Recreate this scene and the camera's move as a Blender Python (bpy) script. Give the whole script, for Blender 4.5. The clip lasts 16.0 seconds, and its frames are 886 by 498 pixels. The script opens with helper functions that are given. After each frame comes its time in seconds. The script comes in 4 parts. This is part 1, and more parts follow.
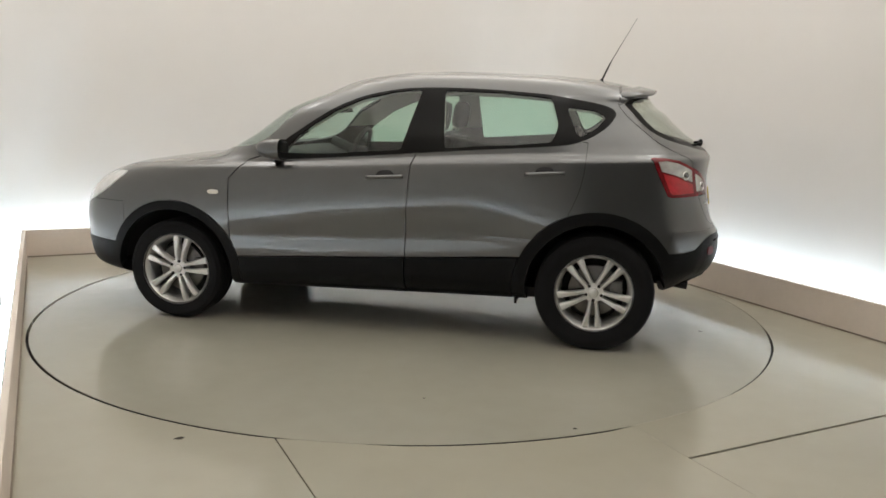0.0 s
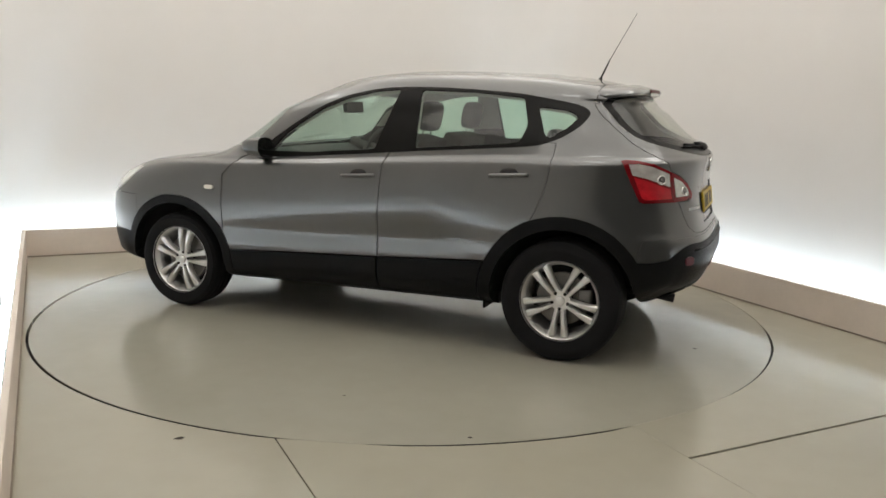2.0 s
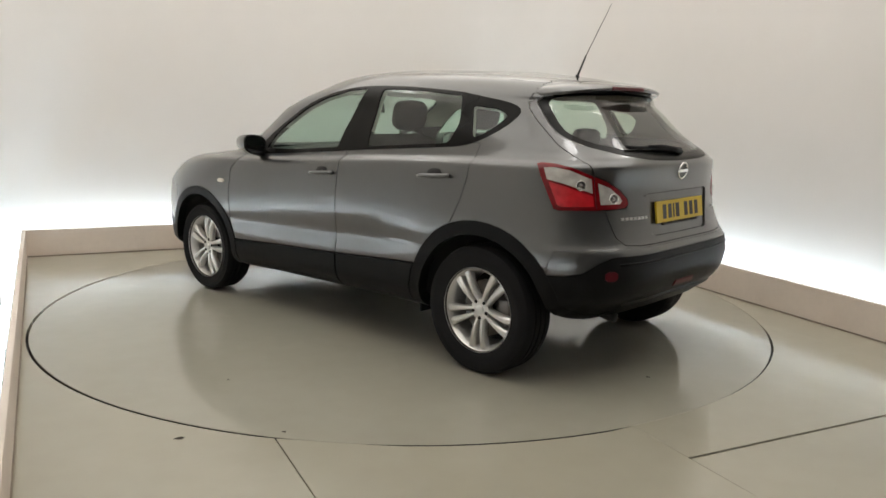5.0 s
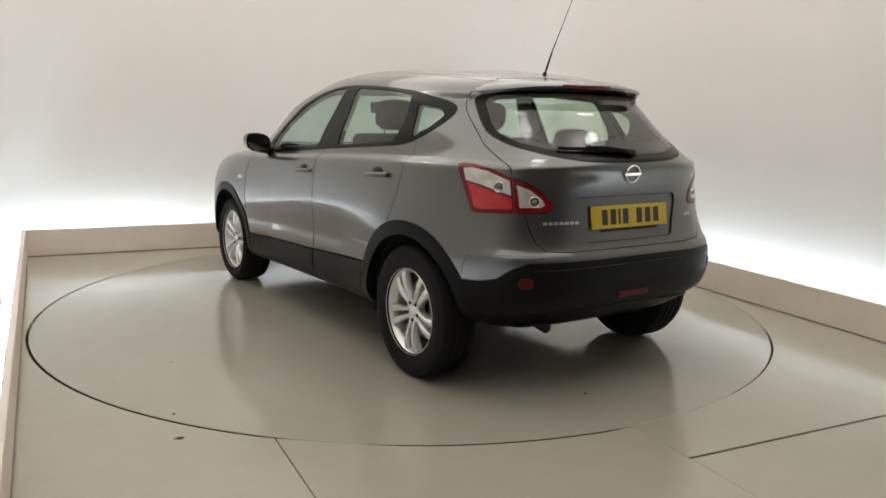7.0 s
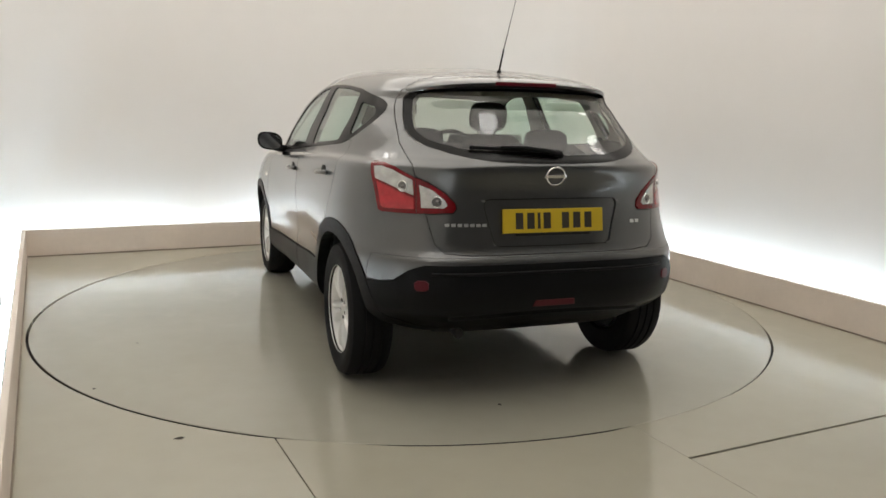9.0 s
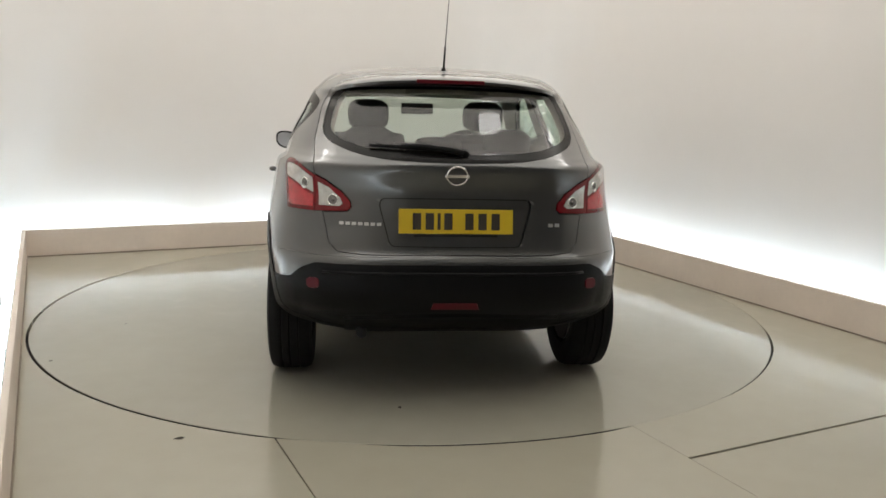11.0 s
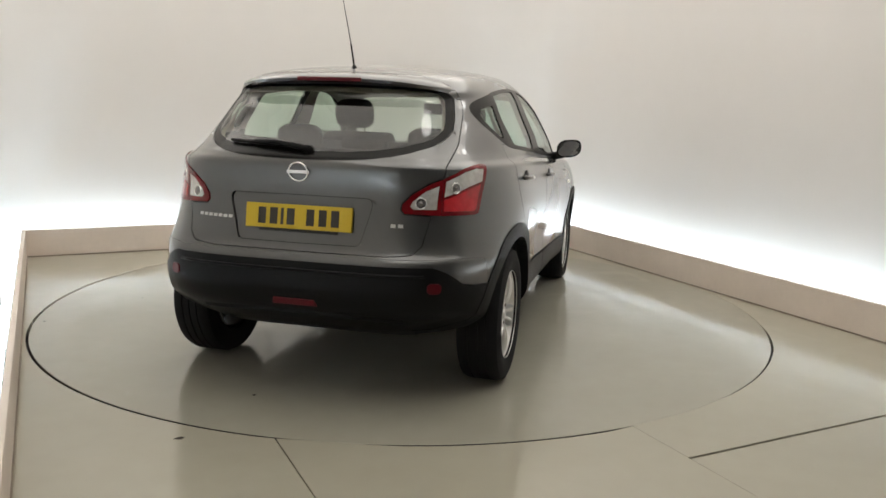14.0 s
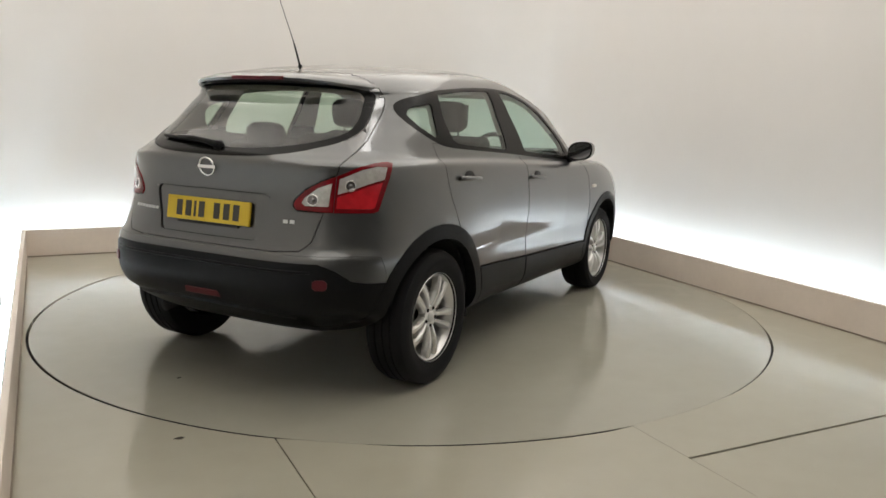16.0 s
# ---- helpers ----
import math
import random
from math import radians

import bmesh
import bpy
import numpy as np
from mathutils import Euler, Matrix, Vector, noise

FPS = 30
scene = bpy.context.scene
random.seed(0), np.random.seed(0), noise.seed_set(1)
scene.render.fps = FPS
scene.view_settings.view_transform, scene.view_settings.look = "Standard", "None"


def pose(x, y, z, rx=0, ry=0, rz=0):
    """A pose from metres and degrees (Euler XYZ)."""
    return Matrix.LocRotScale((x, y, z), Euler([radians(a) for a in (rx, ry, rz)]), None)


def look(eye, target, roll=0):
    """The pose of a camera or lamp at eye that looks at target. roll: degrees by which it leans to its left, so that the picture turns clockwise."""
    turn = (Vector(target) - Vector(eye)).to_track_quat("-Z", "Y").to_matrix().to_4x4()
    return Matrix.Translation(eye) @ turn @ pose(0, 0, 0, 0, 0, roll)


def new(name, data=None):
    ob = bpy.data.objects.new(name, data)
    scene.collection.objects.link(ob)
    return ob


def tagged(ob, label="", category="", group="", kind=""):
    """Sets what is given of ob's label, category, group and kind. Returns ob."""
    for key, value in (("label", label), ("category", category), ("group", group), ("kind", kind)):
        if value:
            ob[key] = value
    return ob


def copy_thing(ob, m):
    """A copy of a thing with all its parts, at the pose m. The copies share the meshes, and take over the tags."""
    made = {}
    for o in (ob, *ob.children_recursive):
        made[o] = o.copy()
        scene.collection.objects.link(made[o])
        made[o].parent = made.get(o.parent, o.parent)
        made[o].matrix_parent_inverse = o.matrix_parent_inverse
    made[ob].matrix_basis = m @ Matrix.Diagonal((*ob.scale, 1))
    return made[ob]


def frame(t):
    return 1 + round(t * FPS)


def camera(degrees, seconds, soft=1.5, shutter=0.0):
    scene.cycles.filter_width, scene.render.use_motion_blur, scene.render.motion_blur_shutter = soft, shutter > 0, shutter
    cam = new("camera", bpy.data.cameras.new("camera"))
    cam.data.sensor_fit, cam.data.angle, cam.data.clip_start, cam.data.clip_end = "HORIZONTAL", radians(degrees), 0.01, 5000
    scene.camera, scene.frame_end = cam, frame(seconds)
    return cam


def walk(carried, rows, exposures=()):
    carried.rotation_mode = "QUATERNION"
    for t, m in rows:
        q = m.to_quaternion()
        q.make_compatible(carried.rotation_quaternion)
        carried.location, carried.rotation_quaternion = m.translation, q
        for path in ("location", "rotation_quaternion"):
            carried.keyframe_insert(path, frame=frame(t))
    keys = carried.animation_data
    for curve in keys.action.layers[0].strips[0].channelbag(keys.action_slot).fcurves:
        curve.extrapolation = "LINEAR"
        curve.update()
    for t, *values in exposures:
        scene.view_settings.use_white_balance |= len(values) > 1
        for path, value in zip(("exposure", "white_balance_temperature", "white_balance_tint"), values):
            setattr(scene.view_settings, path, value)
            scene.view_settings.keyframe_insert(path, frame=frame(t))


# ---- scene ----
cam = camera(57.24, 16.0, soft=1.6)
EYE = (0.0, -5.598, 1.422)
YAW, PITCH, ROLL = radians(2.724), radians(10.344), 1.559
AIM = (EYE[0] + math.sin(YAW) * math.cos(PITCH), EYE[1] + math.cos(YAW) * math.cos(PITCH), EYE[2] - math.sin(PITCH))
walk(cam, [(0.0, look(EYE, AIM, ROLL)), (16.0, look(EYE, AIM, ROLL))], exposures=[(0.0, 0.0, 6500, 10), (16.0, 0.0, 6500, 10)])

# ---- light ----
world = bpy.data.worlds.new("world")
scene.world = world
world.use_nodes = True
world.node_tree.nodes["Background"].inputs[0].default_value = (0.8, 0.85, 0.9, 1)
world.node_tree.nodes["Background"].inputs[1].default_value = 0.05
CEILING_GLOW, SPOT_GLOW, COVE_GLOW = 1.19, 7.0, 21.0

# ---- plan: the booth is turned against the camera; a runs along its back, b towards its back ----
PHI = 23.58
ROOM = pose(0, 0, 0, 0, 0, PHI)
A_LEFT, A_RIGHT, B_BACK, B_FRONT = -2.412, 2.436, 2.596, -6.6
KERB_H, KERB_T, COVE = 0.235, 0.03, 0.24
CEIL_H = 3.7
RING = 2.404
PIVOT = (0.026, 0.010)


# ---- materials ----
def mat(name, color, rough=0.5, metal=0.0, var=0.0, scale=6.0, bump=0.0, bump_scale=60.0, coat=0.0, spec=0.5, rvar=0.0, color2=None, streak=0.0):
    m = bpy.data.materials.new(name)
    m.use_nodes = True
    nt = m.node_tree
    b = nt.nodes["Principled BSDF"]
    b.inputs["Base Color"].default_value = (*color, 1)
    b.inputs["Roughness"].default_value = rough
    b.inputs["Metallic"].default_value = metal
    b.inputs["Specular IOR Level"].default_value = spec
    b.inputs["Coat Weight"].default_value = coat
    b.inputs["Coat Roughness"].default_value = 0.07
    co = nt.nodes.new("ShaderNodeTexCoord")
    if var or rvar or color2:
        n1 = nt.nodes.new("ShaderNodeTexNoise")
        n1.inputs["Scale"].default_value, n1.inputs["Detail"].default_value = scale, 6
        n2 = nt.nodes.new("ShaderNodeTexNoise")
        n2.inputs["Scale"].default_value, n2.inputs["Detail"].default_value = scale * 9, 4
        for n in (n1, n2):
            nt.links.new(co.outputs["Object"], n.inputs["Vector"])
        add = nt.nodes.new("ShaderNodeMath")
        add.operation = "ADD"
        half = nt.nodes.new("ShaderNodeMath")
        half.operation = "MULTIPLY"
        half.inputs[1].default_value = 0.35
        nt.links.new(n2.outputs["Fac"], half.inputs[0])
        nt.links.new(n1.outputs["Fac"], add.inputs[0])
        nt.links.new(half.outputs[0], add.inputs[1])
        ramp = nt.nodes.new("ShaderNodeMapRange")
        ramp.inputs["From Min"].default_value, ramp.inputs["From Max"].default_value = 0.30, 1.05
        nt.links.new(add.outputs[0], ramp.inputs["Value"])
        mix = nt.nodes.new("ShaderNodeMix")
        mix.data_type = "RGBA"
        c2 = color2 or tuple(c * (1 - var) for c in color)
        mix.inputs["A"].default_value, mix.inputs["B"].default_value = (*color, 1), (*c2, 1)
        nt.links.new(ramp.outputs[0], mix.inputs["Factor"])
        nt.links.new(mix.outputs["Result"], b.inputs["Base Color"])
        if rvar:
            rr = nt.nodes.new("ShaderNodeMapRange")
            rr.inputs["To Min"].default_value, rr.inputs["To Max"].default_value = rough - rvar, rough + rvar
            nt.links.new(ramp.outputs[0], rr.inputs["Value"])
            nt.links.new(rr.outputs[0], b.inputs["Roughness"])
            if streak:
                n4 = nt.nodes.new("ShaderNodeTexNoise")
                n4.inputs["Scale"].default_value, n4.inputs["Detail"].default_value, n4.inputs["Distortion"].default_value = 2.6, 9, 1.4
                nt.links.new(co.outputs["Object"], n4.inputs["Vector"])
                r4, s4 = nt.nodes.new("ShaderNodeMapRange"), nt.nodes.new("ShaderNodeMath")
                r4.inputs["From Min"].default_value, r4.inputs["From Max"].default_value = 0.52, 0.70
                r4.inputs["To Max"].default_value = streak
                s4.operation = "ADD"
                nt.links.new(n4.outputs["Fac"], r4.inputs["Value"])
                nt.links.new(r4.outputs[0], s4.inputs[0])
                nt.links.new(rr.outputs[0], s4.inputs[1])
                nt.links.new(s4.outputs[0], b.inputs["Roughness"])
    if bump:
        n3 = nt.nodes.new("ShaderNodeTexNoise")
        n3.inputs["Scale"].default_value, n3.inputs["Detail"].default_value = bump_scale, 5
        nt.links.new(co.outputs["Object"], n3.inputs["Vector"])
        bp = nt.nodes.new("ShaderNodeBump")
        bp.inputs["Strength"].default_value, bp.inputs["Distance"].default_value = bump, 0.004
        nt.links.new(n3.outputs["Fac"], bp.inputs["Height"])
        nt.links.new(bp.outputs[0], b.inputs["Normal"])
    return m


def glow(name, color, strength):
    m = bpy.data.materials.new(name)
    m.use_nodes = True
    b = m.node_tree.nodes["Principled BSDF"]
    b.inputs["Base Color"].default_value = (*color, 1)
    b.inputs["Emission Color"].default_value = (*color, 1)
    b.inputs["Emission Strength"].default_value = strength
    return m


def thin_glass(name, tint, gloss=1.0):
    """A thin pane: what is behind it, tinted, and a mirror by Fresnel."""
    m = bpy.data.materials.new(name)
    m.use_nodes = True
    nt = m.node_tree
    nt.nodes.remove(nt.nodes["Principled BSDF"])
    tr, gl = nt.nodes.new("ShaderNodeBsdfTransparent"), nt.nodes.new("ShaderNodeBsdfGlossy")
    tr.inputs[0].default_value = (*tint, 1)
    gl.inputs["Roughness"].default_value = 0.06
    gl.inputs["Color"].default_value = (gloss, gloss, gloss, 1)
    # mirror strength by the angle, alike from both sides of the pane
    lw, mx = nt.nodes.new("ShaderNodeLayerWeight"), nt.nodes.new("ShaderNodeMixShader")
    lw.inputs[0].default_value = 0.5
    pw, ma = nt.nodes.new("ShaderNodeMath"), nt.nodes.new("ShaderNodeMath")
    pw.operation, ma.operation = "POWER", "MULTIPLY_ADD"
    pw.inputs[1].default_value, ma.inputs[1].default_value, ma.inputs[2].default_value = 4.5, 0.8, 0.06
    nt.links.new(lw.outputs["Facing"], pw.inputs[0])
    nt.links.new(pw.outputs[0], ma.inputs[0])
    nt.links.new(ma.outputs[0], mx.inputs[0])
    nt.links.new(tr.outputs[0], mx.inputs[1])
    nt.links.new(gl.outputs[0], mx.inputs[2])
    nt.links.new(mx.outputs[0], nt.nodes["Material Output"].inputs[0])
    return m


WALL = mat("wall_paint", (0.79, 0.765, 0.735), 0.75, var=0.05, scale=0.7, bump=0.08, bump_scale=160)
KERB = mat("kerb_board", (0.80, 0.70, 0.61), 0.6, var=0.16, scale=3.0, bump=0.1, bump_scale=90)
CEILING = mat("ceiling_paint", (0.74, 0.70, 0.65), 0.8, var=0.05, scale=1.0)
FLOOR = mat("floor_coating", (0.44, 0.415, 0.335), 0.16, var=0.16, scale=0.8, rvar=0.06, bump=0.03, bump_scale=18, spec=0.95, streak=0.10)
DISC = mat("turntable_coating", (0.405, 0.388, 0.322), 0.11, var=0.17, scale=0.9, rvar=0.06, bump=0.04, bump_scale=18, spec=0.95, streak=0.14)
BACKDARK = mat("grey_shutter", (0.12, 0.118, 0.116), 0.8, var=0.15, scale=1.5)
PIT = mat("pit_dark", (0.02, 0.019, 0.017), 0.8, var=0.2)
LIGHT = glow("ceiling_light", (1.0, 0.945, 0.872), CEILING_GLOW)
SPOTLIGHT = glow("downlight_lens", (1.0, 0.97, 0.93), SPOT_GLOW)
LED = glow("cove_led", (0.70, 0.86, 1.0), COVE_GLOW)
METAL = mat("alu_frame", (0.6, 0.6, 0.6), 0.4, 0.9)
PAINT = mat("grey_metallic_paint", (0.102, 0.105, 0.107), 0.29, 0.8, var=0.10, scale=3.0, coat=1.0)
PAINT.node_tree.nodes["Principled BSDF"].inputs["Coat IOR"].default_value = 1.68
CLAD = mat("black_plastic", (0.0065, 0.0068, 0.0075), 0.42, var=0.25, scale=8, bump=0.15, bump_scale=400, spec=0.13)
GLOSSBLACK = mat("gloss_black_trim", (0.006, 0.0059, 0.0057), 0.25, var=0.1, spec=0.14)
RUBBER = mat("tyre_rubber", (0.009, 0.009, 0.010), 0.75, var=0.3, scale=10, bump=0.2, bump_scale=120, spec=0.2)
ALLOY = mat("alloy_silver", (0.76, 0.755, 0.74), 0.32, 0.72, var=0.06, scale=12)
DISCIRON = mat("brake_iron", (0.22, 0.21, 0.20), 0.42, 0.9, var=0.3, scale=30)
CHROME = mat("chrome", (0.82, 0.82, 0.82), 0.12, 1.0)
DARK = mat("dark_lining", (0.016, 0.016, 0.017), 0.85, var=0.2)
CLOTH = mat("dark_seat_cloth", (0.042, 0.040, 0.038), 0.9, var=0.3, scale=20, bump=0.3, bump_scale=300)
CABIN = mat("dark_cabin_plastic", (0.035, 0.036, 0.037), 0.6, var=0.2)
LINER = mat("pale_headlining", (0.62, 0.59, 0.53), 0.9, var=0.08)
GLASS = thin_glass("side_glass", (0.63, 0.79, 0.70))
BACKGLASS = thin_glass("rear_glass", (0.74, 0.77, 0.71))
FRONTGLASS = thin_glass("windscreen_glass", (0.72, 0.80, 0.76))
REDFACET = mat("bright_red_lens", (0.62, 0.012, 0.022), 0.22, var=0.5, scale=26, bump=0.6, bump_scale=55, coat=0.8)
REDLENS = mat("red_lens", (0.22, 0.003, 0.008), 0.2, var=0.6, scale=16, bump=0.35, bump_scale=70, coat=0.35, spec=0.35)
CLEARLENS = mat("clear_lens", (0.80, 0.765, 0.73), 0.12, 0.35, var=0.5, scale=22, bump=0.5, bump_scale=90, coat=1.0)
HEADLENS = mat("headlamp_lens", (0.86, 0.86, 0.85), 0.15, 0.2, var=0.3, scale=18, coat=1.0)
LENSDARK = mat("reflector_bowl", (0.16, 0.15, 0.15), 0.2, 0.7, coat=1.0)
REDDARK = mat("dark_red_reflector", (0.10, 0.0015, 0.007), 0.35, var=0.3, scale=60, spec=0.3)
AMBER = mat("side_repeater_lens", (0.75, 0.72, 0.66), 0.15, coat=1.0)
# brown tone painted as the shade along the kerb's foot
FOOT_SHADE = mat("grimy_sealant", (0.30, 0.25, 0.20), 0.8, var=0.4, scale=9, spec=0.2)
SCUFF = mat("scuff_mark", (0.07, 0.063, 0.052), 0.9, var=0.3, scale=40, spec=0.05)
YELLOW = mat("plate_yellow", (0.58, 0.41, 0.02), 0.4, var=0.06, scale=20)
INK = mat("plate_ink", (0.03, 0.025, 0.02), 0.5)
MIRROR = mat("mirror_glass", (0.5, 0.51, 0.53), 0.03, 1.0)


PANES = (GLASS, BACKGLASS, FRONTGLASS)


# ---- building helpers ----
def part(name, bm, material, parent=None, label="", smooth=True):
    me = bpy.data.meshes.new(name)
    if smooth:
        for f in bm.faces:
            f.smooth = True
    bm.to_mesh(me)
    bm.free()
    me.materials.append(material)
    ob = new(name, me)
    if material in PANES:
        ob.visible_shadow = False
    if parent:
        ob.parent = parent
    if label:
        ob["label"] = label
    return ob


def sharp(bm, degrees=35):
    lim = radians(degrees)
    for e in bm.edges:
        if len(e.link_faces) == 2 and e.calc_face_angle(0) > lim:
            e.smooth = False


def box(bm, x0, x1, y0, y1, z0, z1, bevel=0.0, seg=2):
    r = bmesh.ops.create_cube(bm, size=1.0)
    vs = r["verts"]
    for v in vs:
        v.co = ((x0 + x1) / 2 + v.co.x * (x1 - x0), (y0 + y1) / 2 + v.co.y * (y1 - y0), (z0 + z1) / 2 + v.co.z * (z1 - z0))
    if bevel:
        es = {e for v in vs for e in v.link_edges}
        bmesh.ops.bevel(bm, geom=list(es), offset=bevel, segments=seg, affect="EDGES", profile=0.5)
    return bm


def revolve(profile, n, axis="y", bm=None, closed=True):
    """A ring of n copies of the profile [(radius, along)] round the axis."""
    bm = bm or bmesh.new()
    rings = []
    for i in range(n):
        a = 2 * math.pi * i / n
        c, s = math.cos(a), math.sin(a)
        if axis == "y":
            rings.append([bm.verts.new((r * c, t, r * s)) for r, t in profile])
        elif axis == "z":
            rings.append([bm.verts.new((r * c, r * s, t)) for r, t in profile])
        else:
            rings.append([bm.verts.new((t, r * c, r * s)) for r, t in profile])
    k = len(profile)
    for i in range(n):
        p, q = rings[i], rings[(i + 1) % n]
        for j in range(k if closed else k - 1):
            j2 = (j + 1) % k
            bm.faces.new((p[j], p[j2], q[j2], q[j]))
    bmesh.ops.recalc_face_normals(bm, faces=bm.faces)
    return bm


def disc_plate(bm, r, y0, y1, n=32, cx=0, cz=0):
    """A short solid cylinder along y."""
    a = [bm.verts.new((cx + r * math.cos(2 * math.pi * i / n), y0, cz + r * math.sin(2 * math.pi * i / n))) for i in range(n)]
    b = [bm.verts.new((v.co.x, y1, v.co.z)) for v in a]
    fs = [bm.faces.new(a), bm.faces.new(b[::-1])]
    for i in range(n):
        fs.append(bm.faces.new((a[i], b[i], b[(i + 1) % n], a[(i + 1) % n])))
    bmesh.ops.recalc_face_normals(bm, faces=fs)
    return bm


def tube(points, r0, r1=None, n=8):
    """A round bar along the points, tapering from r0 to r1."""
    r1 = r0 if r1 is None else r1
    bm = bmesh.new()
    pts = [Vector(p) for p in points]
    rings = []
    for i, p in enumerate(pts):
        d = (pts[min(i + 1, len(pts) - 1)] - pts[max(i - 1, 0)]).normalized()
        u = d.orthogonal().normalized() if i == 0 else (rings[-1][1] - d * rings[-1][1].dot(d)).normalized()
        w = d.cross(u)
        r = r0 + (r1 - r0) * i / (len(pts) - 1)
        rings.append(([bm.verts.new(p + (u * math.cos(2 * math.pi * k / n) + w * math.sin(2 * math.pi * k / n)) * r) for k in range(n)], u))
    for (a, _), (b, _) in zip(rings, rings[1:]):
        for k in range(n):
            bm.faces.new((a[k], a[(k + 1) % n], b[(k + 1) % n], b[k]))
    bm.faces.new(rings[0][0][::-1])
    bm.faces.new(rings[-1][0])
    bmesh.ops.recalc_face_normals(bm, faces=bm.faces)
    return bm


def prism(poly, h0, h1, frame_of, bevel=0.0):
    """A flat outline given thickness; frame_of maps (u, v, h) to a place."""
    bm = bmesh.new()
    a = [bm.verts.new(frame_of(u, v, h0)) for u, v in poly]
    b = [bm.verts.new(frame_of(u, v, h1)) for u, v in poly]
    bm.faces.new(a)
    top = bm.faces.new(b[::-1])
    n = len(poly)
    for i in range(n):
        bm.faces.new((a[i], b[i], b[(i + 1) % n], a[(i + 1) % n]))
    bmesh.ops.recalc_face_normals(bm, faces=bm.faces)
    if bevel:
        bmesh.ops.bevel(bm, geom=list(top.edges), offset=bevel, segments=2, affect="EDGES", profile=0.5)
    return bm


# ---- the booth ----
def rounded_path(points, radius, seg=14):
    """An open path in the plan with its inner corners rounded."""
    out = [Vector(points[0])]
    for p, q, r in zip(points, points[1:], points[2:]):
        p, q, r = Vector(p), Vector(q), Vector(r)
        d0, d1 = (p - q).normalized(), (r - q).normalized()
        c = q + (d0 + d1) * radius
        for i in range(seg + 1):
            a = math.pi / 2 * i / seg
            out.append(c - d1 * radius * math.cos(a) - d0 * radius * math.sin(a))
    out.append(Vector(points[-1]))
    return out


def build_wall(name, path, z0, z1, thick, material, label):
    bm = bmesh.new()
    rows = []
    for i, p in enumerate(path):
        d = (path[min(i + 1, len(path) - 1)] - path[max(i - 1, 0)]).normalized()
        n = Vector((-d.y, d.x))
        rows.append([bm.verts.new((*(p + n * o), z)) for o, z in ((0, z0), (0, z1), (thick, z1), (thick, z0))])
    for a, b in zip(rows, rows[1:]):
        for k in range(4):
            bm.faces.new((a[k], b[k], b[(k + 1) % 4], a[(k + 1) % 4]))
    bm.faces.new(rows[0][::-1])
    bm.faces.new(rows[-1])
    bmesh.ops.recalc_face_normals(bm, faces=bm.faces)
    sharp(bm, 30)
    ob = part(name, bm, material)
    ob.matrix_basis = ROOM
    return tagged(ob, label, "wall", kind="structure")


# width of the joint round the turntable by direction in degrees, closed where filler has run in
JOINT = ((-180, 0.013), (-125, 0.018), (-105, 0.017), (-101, 0.005), (-95, 0.006), (-90, 0.017), (-68, 0.017), (-64, 0.0012), (-50, 0.0012),
         (-46, 0.006), (-32, 0.009), (-24, 0.015), (-15, 0.011), (-9, 0.0012), (118, 0.0012), (134, 0.008), (180, 0.013))


def joint_width(a):
    a = (math.degrees(a) + 180) % 360 - 180
    for (a0, w0), (a1, w1) in zip(JOINT, JOINT[1:]):
        if a0 <= a <= a1:
            return w0 + (w1 - w0) * (a - a0) / (a1 - a0)


